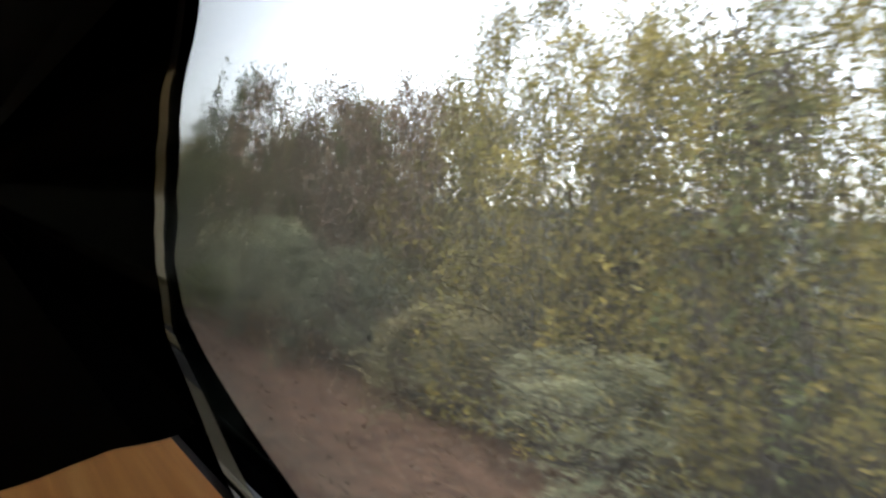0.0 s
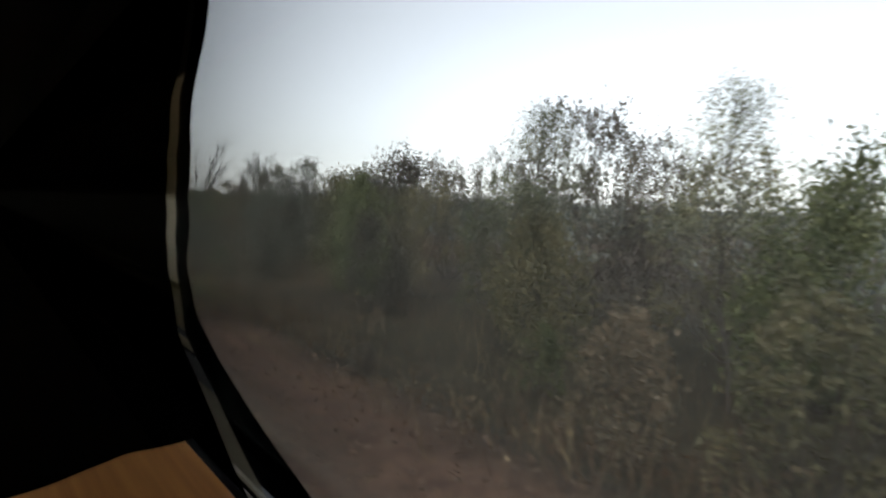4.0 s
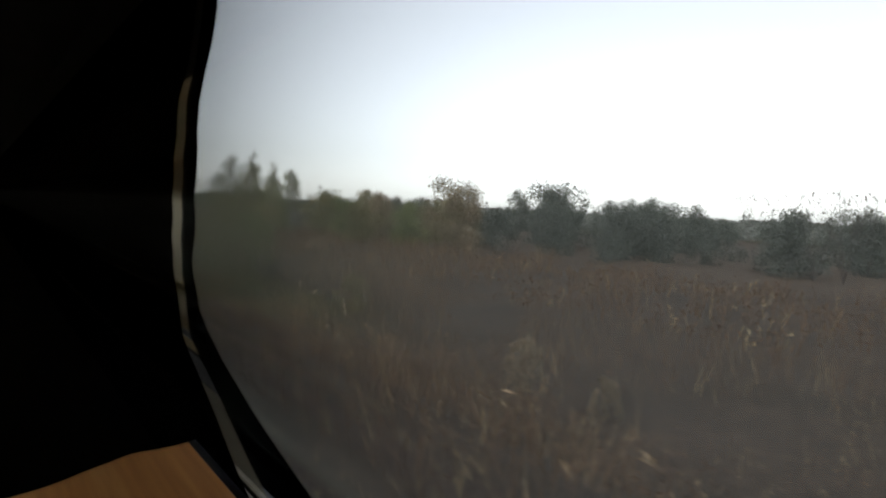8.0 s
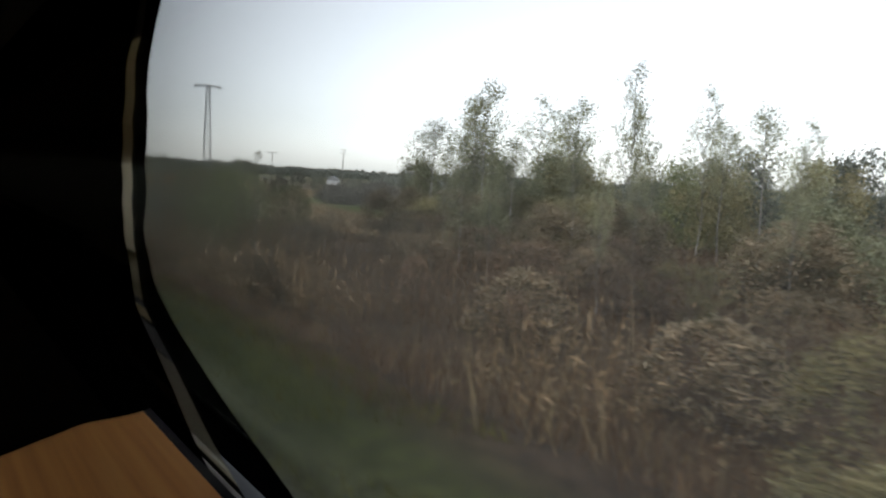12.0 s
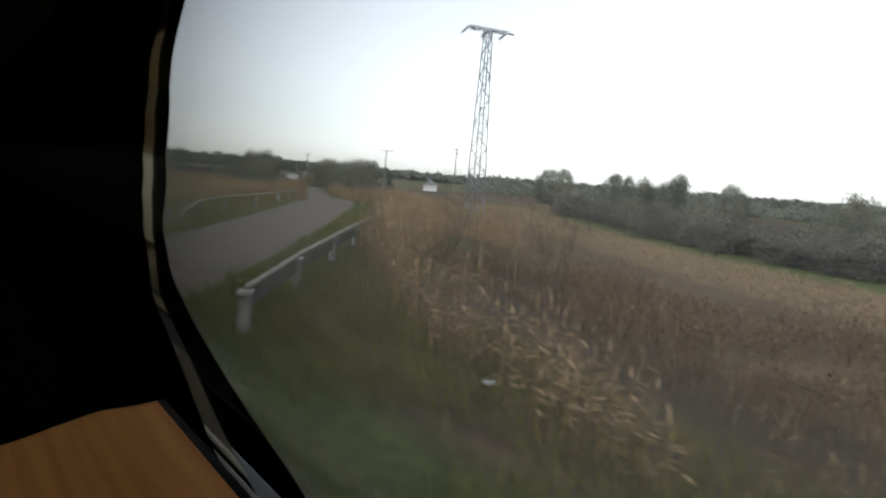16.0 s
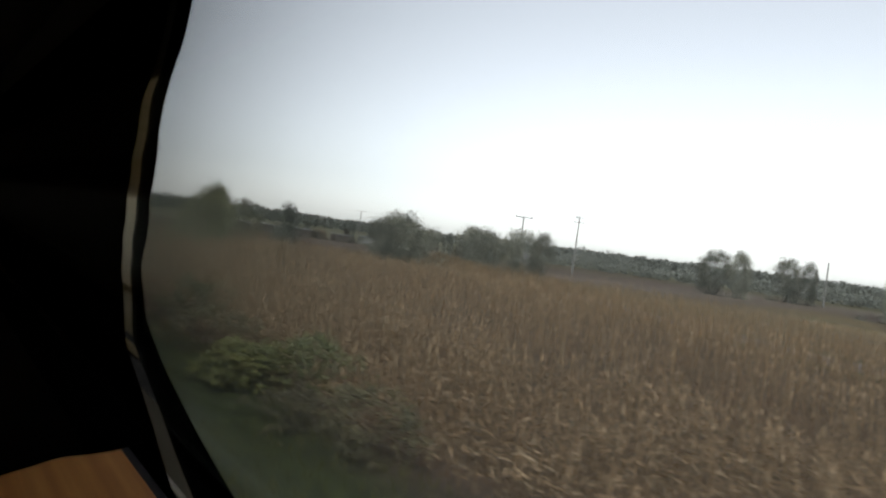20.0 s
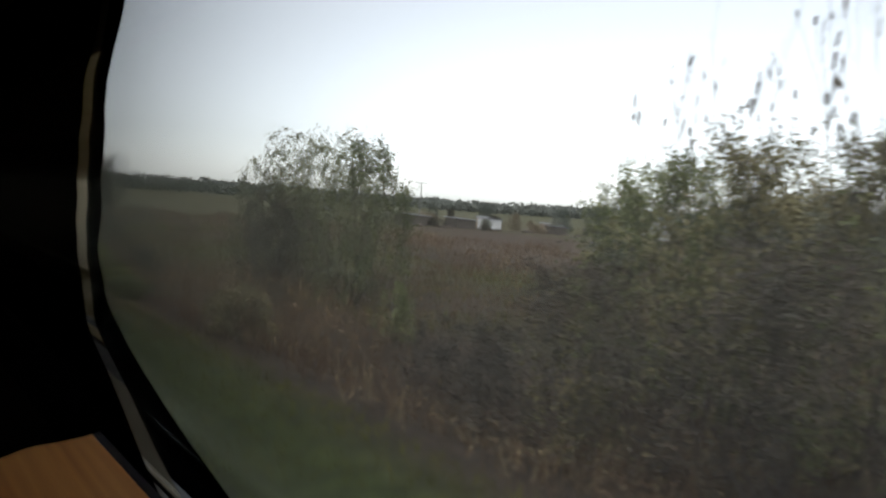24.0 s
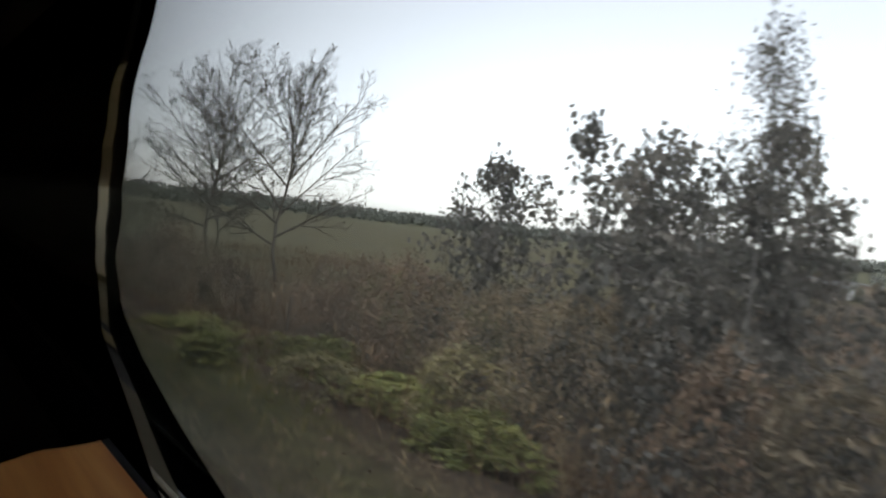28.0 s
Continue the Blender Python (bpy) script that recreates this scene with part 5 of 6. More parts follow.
for i, (x, y, h) in enumerate([(82, 562, 0.3), (90, 555, 0.0), (95, 564, 0.6), (103, 555, 0.2), (112, 562, 0.8), (121, 559, 0.2), (130, 561, 0.6), (139, 557, 0.3), (77, 565, 0.4), (88, 570, 1.4), (108, 572, 1.8), (126, 570, 1.6), (69, 560, 0.1), (97, 549, -0.6), (116, 552, -0.5)]):
    shrub(("dim", "dark", "rusty")[i % 3], x, y, h, 2.6 + (i * 7 % 5) * 0.6, "mid", "among the far huts")

# Belt and thicket colours have the distance haze mixed in.
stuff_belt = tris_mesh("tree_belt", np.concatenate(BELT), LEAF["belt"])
tagged(new("thicket", tris_mesh("thicket", np.concatenate(THICKET), LEAF["thicket"])), "dark grey-brown leafless thicket behind the stubble field, hazed in colour", "thicket", kind="stuff")
tagged(new("tree_belt", stuff_belt), "belts of grey-green trees and scrub, haze put into their colour", "woods", kind="stuff")


# ---------- reeds, weeds and grass ----------
def blades(x, y, h, w, lean, rng, z=None):
    """Upright blades as loose quads, bent over a little."""
    n = len(x)
    z = gz(x, y) if z is None else z
    a = rng.uniform(0, math.pi, n)
    u = np.stack([np.cos(a), np.sin(a), np.zeros(n)], 1) * (w / 2)[:, None]
    p = np.stack([x, y, z - 0.03], 1)
    b = rng.uniform(0, 6.28, n)
    off = np.stack([np.cos(b) * lean * h, np.sin(b) * lean * h, h], 1)
    return np.stack([p - u, p + u, p + off + u * 0.45, p + off - u * 0.45], 1), p + off


def flags(tip, size, rng, drop):
    """Leaves that hang from a stalk."""
    n = len(tip)
    a = rng.uniform(0, 6.28, n)
    d = np.stack([np.cos(a), np.sin(a), rng.uniform(-0.9, 0.5, n) * drop], 1) * size[:, None]
    u = np.stack([-np.sin(a), np.cos(a), np.zeros(n)], 1) * (size * 0.04)[:, None]
    return np.stack([tip - u * 0.5, tip + d * 0.5 + u + [0, 0, 0.02], tip + d, tip + d * 0.5 - u], 1)


def scatter(x0, x1, y0, y1, per, rng):
    n = int((x1 - x0) * (y1 - y0) * per)
    return rng.uniform(x0, x1, n), rng.uniform(y0, y1, n)


def stuff(name, me, label, category):
    tagged(new(name, me), label, category, kind="stuff")


def build_reeds():
    rng = np.random.default_rng(31)
    stalk, plume, leaf = [], [], []
    for x0, x1, y0, y1, per in [(5.0, 16, 338, 441, 15), (16, 45, 345, 450, 5.0), (6, 20, 306, 336, 15), (17, 32, 322, 354, 8), (18, 34, 440, 452, 3), (45, 62, 372, 450, 1.8), (62, 84, 410, 490, 1.0)]:
        x, y = scatter(x0, x1, y0, y1, per, rng)
        edge = 5.6 + 0.9 * wave(x * 0, y, 2.5) + np.where((y > 338) & (y < 352), 2.6 * (1 - sstep(343, 352, y)), 0)
        ok = (road_gap(x, y) > np.where(y > 362, 2.9, 4.6 + 0.8 * wave(x, y, 2))) & (x > edge) & (wave(x, y, 2.2, 2) > -0.72)
        ok &= ~((y > 334) & (y < np.interp(x, [5, 9.2, 14.3, 19, 22, 30], [346.5, 349.2, 354.1, 357.5, 357.5, 360])) & (x < 30) & (x - 8 < (y - 326) * 0.72))
        ok &= ~((y < 337) & (past_lane(x, y) > 9.5 + 1.5 * wave(x, y, 3)))
        ok &= ~((y < 334) & (x < np.interp(y, [303, 310, 316, 324, 334], [5.6, 6.0, 7.4, 11.2, 15.6])))
        ok &= ~((y > 431 + 0.5 * np.clip(x - 8, 0, 9)) & (x < 12.5))
        x, y, edge = x[ok], y[ok], edge[ok]
        far = 1 + 0.5 * (x0 >= 16) + 0.8 * (x0 >= 45)
        h = rng.uniform(0.95, 1.8, len(x)) * (0.82 + 0.17 * wave(x, y, 4) + 0.13 * wave(x, y, 1.1, 3))
        h = np.where(y < 335, h * 1.1, h) * (0.5 + 0.5 * sstep(0, 2.4, x - edge))
        h = h * np.where((y > 337) & (x < 30), 0.5 + 0.5 * sstep(0, 4, y - np.interp(x, [5, 9.2, 14.3, 19, 22, 30], [346.5, 349.2, 354.1, 357.5, 357.5, 360])), 1)
        q, tip = blades(x, y, h, rng.uniform(0.012, 0.022, len(x)) * far, 0.10, rng)
        stalk.append(q)
        has = rng.random(len(x)) < 0.55
        pt, k = tip[has], int(has.sum())
        b = rng.uniform(0, 6.28, k)
        d = np.stack([np.cos(b) * 0.06, np.sin(b) * 0.06, rng.uniform(0.14, 0.28, k)], 1)
        u = np.stack([-np.sin(b), np.cos(b), np.zeros(k)], 1) * (rng.uniform(0.010, 0.022, k) * far)[:, None]
        plume.append(np.stack([pt, pt + d * 0.5 + u, pt + d, pt + d * 0.5 - u], 1))
        m = 4 if x0 < 10 else 2
        f = rng.uniform(0.3, 0.95, (len(x), m, 1))
        base = np.stack([x, y, gz(x, y)], 1)[:, None]
        at = (base + (tip[:, None] - base) * f).reshape(-1, 3)
        fl = flags(at, rng.uniform(0.12, 0.30, len(at)) * far**0.5, rng, 0.9)
        bright = rng.random(len(fl)) < 0.22 + 0.3 * np.clip(wave(at[:, 0], at[:, 1], 1.3, 2), 0, 1)
        leaf.append(fl[~bright])
        plume.append(fl[bright])
    for x0, x1, y0, y1, per, tall in [(4.4, 10, 96, 192, 2.0, 1.1), (4.8, 13, 236, 303, 5.0, 1.25), (5.4, 12, 452, 560, 2.0, 1.0)]:
        x, y = scatter(x0, x1, y0, y1, per, rng)
        ok = (wave(x, y, 1.5, 1) > 0.12) & (road_gap(x, y) > 4.5)
        x, y = x[ok], y[ok]
        q, tip = blades(x, y, tall * rng.uniform(0.6, 1.3, len(x)), rng.uniform(0.010, 0.02, len(x)), 0.22, rng)
        stalk.append(q)
        at = np.repeat(np.stack([x, y, gz(x, y)], 1), 3, 0)
        at = at + (np.repeat(tip, 3, 0) - at) * rng.uniform(0.4, 1.0, (len(at), 1))
        fl = flags(at, rng.uniform(0.14, 0.30, len(at)), rng, 1.0)
        bright = rng.random(len(fl)) < 0.25
        plume.append(fl[bright])
        leaf.append(fl[~bright])
        has = rng.random(len(x)) < 0.3
        pt, k = tip[has], int(has.sum())
        b = rng.uniform(0, 6.28, k)
        d = np.stack([np.cos(b) * 0.08, np.sin(b) * 0.08, rng.uniform(0.16, 0.3, k)], 1)
        u = np.stack([-np.sin(b), np.cos(b), np.zeros(k)], 1) * rng.uniform(0.016, 0.032, (k, 1))
        plume.append(np.stack([pt, pt + d * 0.5 + u, pt + d, pt + d * 0.5 - u], 1))
    t = unit(np.gradient(ROAD_PTS, axis=0))
    side = np.flatnonzero((ROAD_PTS[:, 1] > 368) & (ROAD_PTS[:, 1] < 500))
    i = rng.choice(side, 4200)
    q = ROAD_PTS[i] - np.stack([t[i, 1], -t[i, 0]], 1) * rng.uniform(2.5, 6.0, (len(i), 1)) + rng.normal(0, 0.3, (len(i), 2))
    q, _ = blades(q[:, 0], q[:, 1], rng.uniform(1.2, 1.9, len(q)), rng.uniform(0.03, 0.06, len(q)), 0.12, rng)
    stalk.append(q)
    stuff("reed_stalks", quads_mesh("reed_stalks", np.concatenate(stalk + leaf), REED), "bed of tall dry tan reeds beside the line", "reeds")
    stuff("reed_plumes", quads_mesh("reed_plumes", np.concatenate(plume), PLUME), "pale feathery plumes of dry reeds", "reeds")


build_reeds()


def build_weeds():
    rng = np.random.default_rng(32)
    dark, light = [], []
    for x0, x1, y0, y1, per, hh in [(4.4, 9, 2, 100, 16, 0.7), (9, 15, 55, 130, 9, 1.1), (3.6, 10, 100, 236, 30, 0.8), (10, 20, 110, 236, 13, 1.0), (20, 44, 120, 262, 4.5, 1.0), (4.6, 13, 236, 304, 30, 1.0), (13, 24, 236, 300, 9, 1.0), (7.4, 14, 304, 315, 30, 0.9), (14, 25, 300, 328, 26, 0.9),
                                    (5.6, 13, 441, 560, 30, 0.85), (13, 30, 455, 570, 9, 0.7), (4.7, 7.0, 342, 441, 26, 0.6), (8, 20, 341, 354, 9, 0.5), (11, 24, 379, 393, 9, 1.6), (30, 62, 455, 544, 3.0, 0.8)]:
        x, y = scatter(x0, x1, y0, y1, per, rng)
        ok = (wave(x, y, 1.9, x0) > -0.6) & (road_gap(x, y) > 4.5) & (meadow_patch(x, y) < rng.uniform(0.1, 0.9, len(x)))
        x, y = x[ok], y[ok]
        far = 1 + 0.8 * (x0 >= 13) + 1.2 * (x0 >= 20)
        h = hh * rng.uniform(0.35, 1.25, len(x)) * np.clip(0.95 + 0.75 * wave(x, y, 2.1), 0.35, 1.7)
        q, tip = blades(x, y, h, rng.uniform(0.008, 0.018, len(x)) * far, rng.uniform(0.05, 0.65, len(x)), rng)
        base = np.stack([x, y, gz(x, y)], 1)[:, None]
        at = (base + (tip[:, None] - base) * rng.uniform(0.35, 1.0, (len(x), 2, 1))).reshape(-1, 3)
        fl = leaf_tris(at + rng.normal(0, 0.03, at.shape), 0.040 * far, rng, 0.35)
        pale = rng.random(len(x)) < (0.06 + 0.22 * (x0 < 13) * np.clip(wave(x, y, 3.1, 4) + 0.35, 0, 1) * (y > 60))
        light += [q[pale][:, :3], fl[np.repeat(pale, 2)]]
        dark += [q[~pale][:, :3], fl[np.repeat(~pale, 2)]]
    stuff("dry_weeds", tris_mesh("dry_weeds", np.concatenate(dark), WEED), "tangle of withered brown weeds along the line", "weeds")
    stuff("straw_weeds", tris_mesh("straw_weeds", np.concatenate(light), WEED_LIGHT), "scattered straw-coloured weed stalks", "weeds")


build_weeds()


def build_grass():
    rng = np.random.default_rng(33)
    out = []
    for x0, x1, y0, y1, per, hh in [(2.7, 6.4, 182, 228, 60, 0.2), (6.4, 13, 184, 208, 18, 0.4), (2.7, 5.6, 228, 300, 130, 0.16), (2.7, 7.5, 300, 350, 110, 0.18), (2.7, 5.4, 350, 560, 105, 0.16), (5.5, 14, 321, 350, 45, 0.2), (3.6, 9.5, 304, 322, 45, 0.5), (7, 22, 334, 362, 60, 0.24), (12, 30, 458, 498, 14, 0.25), (12.5, 36, 498, 520, 60, 0.2), (10, 34, 330, 372, 9, 0.22)]:
        x, y = scatter(x0, x1, y0, y1, per, rng)
        g = road_gap(x, y)
        ok = (g > 2.35) & (wave(x, y, 1.4, 3) > -0.75) & ((y < 460) | ((y > 477) & (y < 498)) | (wave(x * 2, y, 2.3, 5) < rng.uniform(-0.25, 0.75, len(x))))
        ok &= ~((x < 5.3) & (y > 460.5) & (y < 477))
        if y0 == 498:
            ok &= meadow_patch(x, y) > rng.uniform(0.1, 0.9, len(x))
        if x0 > 9 and y0 < 400:
            ok &= g < 6.5
        x, y = x[ok], y[ok]
        h = hh * rng.uniform(0.5, 1.5, len(x))
        q, _ = blades(x, y, h, rng.uniform(0.012, 0.022, len(x)) * (1 + (x0 >= 10)), 0.35, rng)
        out.append(q[:, [0, 1, 2]])
    stuff("grass", tris_mesh("grass", np.concatenate(out), GRASS), "short green verge grass along the line", "grass")
    dry = []
    for x0, x1, y0, y1, per, hh in [(2.7, 5.0, 98, 182, 20, 0.16), (2.7, 5.6, 458, 560, 60, 0.17), (2.7, 4.6, 2, 100, 22, 0.10), (3.0, 7.5, 300, 350, 12, 0.22), (5.5, 20, 334, 357, 16, 0.32)]:
        x, y = scatter(x0, x1, y0, y1, per, rng)
        ok = road_gap(x, y) > 2.3
        x, y = x[ok], y[ok]
        q, _ = blades(x, y, hh * rng.uniform(0.4, 1.6, len(x)), rng.uniform(0.008, 0.016, len(x)), rng.uniform(0.2, 1.1, len(x)), rng)
        dry.append(q[:, :3])
    stuff("dry_grass", tris_mesh("dry_grass", np.concatenate(dry), WEED_LIGHT), "short withered grass beside the ballast", "grass")
    x, y = np.r_[rng.uniform(2.6, 6.0, 9000), rng.uniform(2.7, 6.5, 4000)], np.r_[rng.uniform(0, 108, 9000), rng.uniform(455, 560, 4000)]
    stuff("fallen_leaves", tris_mesh("fallen_leaves", leaf_tris(np.stack([x, y, gz(x, y) + 0.025], 1), 0.05, rng, 0.6), LEAF["brown"]), "scattered reddish-brown fallen leaves on bare soil", "leaves")
    y = rng.uniform(266, 420, 9000)
    x = np.interp(y, [255, 300, 308, 328, 345, 426], [26, 24, 23, 32, 40.5, 92]) + rng.integers(0, 16, len(y)) * 0.8 + rng.normal(0, 0.07, len(y))
    q, tip = blades(x, y, rng.uniform(0.12, 0.35, len(x)), np.full(len(x), 0.05), 0.4, rng)
    stuff("corn_stubble", quads_mesh("corn_stubble", np.r_[q, flags(tip, rng.uniform(0.2, 0.5, len(tip)), rng, 0.5)], STRAW), "rows of pale maize stubble in a harvested field", "stubble")


build_grass()


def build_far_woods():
    """Low woods that close the view all round, as clumps of coarse foliage with haze put into their colour."""
    rng = np.random.default_rng(34)
    c, s = [], []
    def tree_at(x, y, h, w, n, size):
        z0 = float(gz(x, y))
        u = unit(rng.normal(size=(n, 3))) * rng.uniform(0.35, 1, (n, 1)) ** 0.5
        c.append(np.stack([x + u[:, 0] * w / 2, y + u[:, 1] * w / 2, z0 + h * 0.52 + u[:, 2] * h * 0.48], 1))
        s.append(np.full(n, size))
    for y in np.arange(120, 600, 3.0):
        for k in range(2):
            x = 225 + 18 * math.sin(y / 60) + 12 * k + rng.uniform(-5, 5) + max(0, y - 620) * 0.1
            tree_at(x, y + rng.uniform(-2, 2), rng.uniform(3.4, 6.6) * (1.5 if rng.random() < 0.1 else 1), rng.uniform(5, 9), 130, 0.5)
    for y in np.arange(-60, 130, 4):
        tree_at(34 + rng.uniform(-4, 4), y, rng.uniform(4.5, 7), 7, 170, 0.3)
    q = leaf_quads(np.concatenate(c), np.concatenate(s), rng, 0, 0.6)
    stuff("far_woods", quads_mesh("far_woods", q, LEAF["far"]), "low far woods, distance haze put into their grey-green colour", "woods")
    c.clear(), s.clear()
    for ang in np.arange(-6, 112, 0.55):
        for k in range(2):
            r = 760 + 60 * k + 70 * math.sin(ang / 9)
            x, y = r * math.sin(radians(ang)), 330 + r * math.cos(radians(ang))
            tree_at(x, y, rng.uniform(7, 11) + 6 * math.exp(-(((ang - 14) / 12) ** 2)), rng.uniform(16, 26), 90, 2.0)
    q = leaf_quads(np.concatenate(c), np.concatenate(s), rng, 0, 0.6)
    stuff("horizon_woods", quads_mesh("horizon_woods", q, LEAF["far"]), "wooded rise along the horizon, haze put into its colour", "woods")


build_far_woods()


# ---------- level crossing ----------
def crossing_sign():
    t = thing("crossing_sign", pose(6.1, 336.2, 0, 0, 1.5, -74), "faded railway crossing cross on a thin rusty post, seen from behind", "road sign")
    bm = bmesh.new()
    beam(bm, (0, 0, -0.05), (0, 0, 3.25), 0.032, 8)
    part("post", bm, RUST, t, "thin rusty steel post")
    for s in (-1, 1):
        for name, mat, grow_, off in (("board", SIGN_GREY, 0.0, 0.0), ("board_edge", SIGN_EDGE, 0.018, 0.012)):
            bm = boxes((-0.82 - grow_, 0.82 + grow_, -0.008, 0.008, -0.085 - grow_, 0.085 + grow_), bevel=0.006)
            bmesh.ops.transform(bm, verts=bm.verts, matrix=pose(0, -0.055 - off - 0.022 * (s > 0), 2.8) @ pose(0, 0, 0, 0, 8 + s * 31, 0))
            held = part(name, bm, mat, t if name == "board" else held)
    for z in (1.0, 1.35, 1.7, 2.3):
        bm = boxes((-0.07, 0.07, -0.05, -0.034, z - 0.015, z + 0.015))
        part("clamp", bm, RUST, t)


crossing_sign()


def guard_rail(pts, height, label, tilt_first=False, panel=False):
    """Concrete posts with a pale rail on top."""
    t = thing("guard_rail", pose(0, 0, 0), label, "guard rail", "rails by the lane")
    p = [Vector((x, y, float(gz(x, y)))) for x, y in pts]
    for i, q in enumerate(p):
        d = (p[min(i + 1, len(p) - 1)] - p[max(i - 1, 0)]).normalized()
        ang = math.atan2(d.y, d.x)
        bm = boxes((-0.11, 0.11, -0.1, 0.1, -0.15, height - 0.06), (-0.15, 0.15, -0.13, 0.13, height - 0.07, height + 0.03), bevel=0.02)
        lean = 9 if tilt_first and i == 0 else 2 * math.sin(i * 2.2)
        bmesh.ops.transform(bm, verts=bm.verts, matrix=Matrix.Translation(q) @ pose(0, 0, 0, lean, lean, math.degrees(ang)))
        part("post", bm, CONCRETE, t)
    for i, (a, b) in enumerate(zip(p, p[1:])):
        bm = bmesh.new()
        up = Vector((0, 0, height + 0.05 + 0.02 * math.sin(i)))
        beam(bm, a + up * (0.45 if tilt_first and i == 0 else 1), b + up, 0.062, 8)
        part("rail", bm, RAIL_PALE, t)
        if panel:
            run = b - a
            bm = boxes((0.16, run.length - 0.16, -0.03, 0.03, height - 0.34, height - 0.03), bevel=0.012)
            bmesh.ops.transform(bm, verts=bm.verts, matrix=Matrix.Translation(a) @ pose(0, 0, 0, 0, -math.degrees(math.asin(run.z / run.length)), math.degrees(math.atan2(run.y, run.x))))
            part("panel", bm, CONCRETE_DARK, t, "weathered concrete board under the rail")


RAIL_PALE = surface("chalky_painted_beam", (0.17, 0.155, 0.125), (0.30, 0.275, 0.23), 0.8, 4, 40)
guard_rail([(8.9, 337.2), (10.9, 341.0), (13.6, 345.4), (17.3, 350.6), (21.3, 356.6), (24.2, 361.4), (27.2, 366.8)], 0.78, "low concrete posts carrying a pale concrete rail along the lane verge", True)
guard_rail([(4.4, 316.1), (7.2, 320.4), (10.4, 325.0), (13.6, 329.6), (16.8, 334.2)], 0.7, "concrete posts with a pale concrete rail between the lane and reeds", panel=True)


def marker_post(x, y, h, label, mat):
    t = thing("marker_post", pose(x, y, float(gz(x, y)), 2, -3, 12), label, "marker post")
    bm = boxes((-0.12, 0.12, -0.1, 0.1, -0.1, h), bevel=0.02)
    stone = part("stone", bm, mat, t)
    bm = boxes((-0.14, 0.14, -0.12, 0.12, h + 0.002, h + 0.06), bevel=0.02)
    part("cap", bm, CONCRETE, t)
    for z in (0.62, 0.45):
        bm = boxes((-0.06, 0.06, -0.106, -0.101, h * z, h * z + 0.05))
        part("marking_bar", bm, SIGN_GREY, stone, "dark marking bar")


marker_post(8.35, 336.7, 0.72, "short leaning concrete post with a pale cap beside the lane", CONCRETE)
marker_post(4.7, 332.0, 0.62, "short weathered concrete post standing in grass", CONCRETE)
marker_post(4.2, 72.5, 0.58, "small white distance stone beside the ballast", WHITEWASH)
marker_post(4.4, 398.0, 0.55, "small white distance stone beside the ballast", WHITEWASH)


def road_grit():
    rng = np.random.default_rng(41)
    i = rng.integers(0, len(ROAD_PTS) - 1, 4200)
    p = ROAD_PTS[i] + rng.normal(0, 0.3, (4200, 2))
    t = unit(ROAD_PTS[i + 1] - ROAD_PTS[i])
    side = np.where(rng.random(4200) < 0.5, -1, 1) * np.where(rng.random(4200) < 0.6, rng.normal(2.35, 0.14, 4200), rng.uniform(0.2, 2.9, 4200))
    xy = p + np.stack([t[:, 1], -t[:, 0]], 1) * side[:, None]
    ok = (xy[:, 0] > 2.8) & (xy[:, 1] < 380)
    xy, n = xy[ok], int(ok.sum())
    c = np.c_[xy, gz(xy[:, 0], xy[:, 1]) + 0.075]
    r = rng.uniform(0.012, 0.05, n)[:, None]
    tip = c + np.c_[rng.normal(0, 0.3, (n, 2)) * r, 0.7 * r[:, 0]]
    a = [c + np.c_[np.cos(k * 2.1 + c[:, 0]) * r[:, 0], np.sin(k * 2.1 + c[:, 0]) * r[:, 0], -0.6 * r[:, 0]] for k in range(3)]
    q = np.concatenate([np.stack([a[0], a[1], tip], 1), np.stack([a[1], a[2], tip], 1), np.stack([a[2], a[0], tip], 1)])
    tagged(new("road_grit", tris_mesh("road_grit", q, CONCRETE)), "loose pale stones and grit on the lane", "gravel", kind="stuff")


road_grit()


def rubbish(x, y, s, label, mat):
    """A crumpled scrap of sheet: a folded, torn patch with thickness."""
    r = random.Random(int(x * 100 + y * 10))
    bm = bmesh.new()
    bmesh.ops.create_grid(bm, x_segments=7, y_segments=7, size=s)
    bmesh.ops.delete(bm, geom=[f for f in bm.faces if r.random() < 0.22 or f.calc_center_median().length > s * 1.15], context="FACES")
    for v in bm.verts:
        k = noise.noise(Vector((v.co.x / s * 2.6 + x, v.co.y / s * 2.6 + y, 0)))
        v.co += Vector((r.uniform(-0.12, 0.12) * s, r.uniform(-0.12, 0.12) * s, abs(k) * 1.1 * s + r.uniform(0, 0.2) * s))
    out = bmesh.ops.extrude_face_region(bm, geom=list(bm.faces))
    bmesh.ops.translate(bm, verts=[v for v in out["geom"] if isinstance(v, bmesh.types.BMVert)], vec=(0, 0, 0.02))
    me = bpy.data.meshes.new("rubbish")
    bm.to_mesh(me)
    bm.free()
    me.materials.append(mat)
    ob = new("rubbish", me)
    ob.matrix_basis = pose(x, y, float(gz(x, y)) + 0.02 + (0.1 if x < 5.2 else 0.2) * (y < 300), 0, 0, x * 40)
    tagged(ob, label, "litter", "litter by the line")


SCRAP_BLUE = surface("blue_plastic_scrap", (0.05, 0.06, 0.22), (0.08, 0.10, 0.32), 0.5, 6, 40)
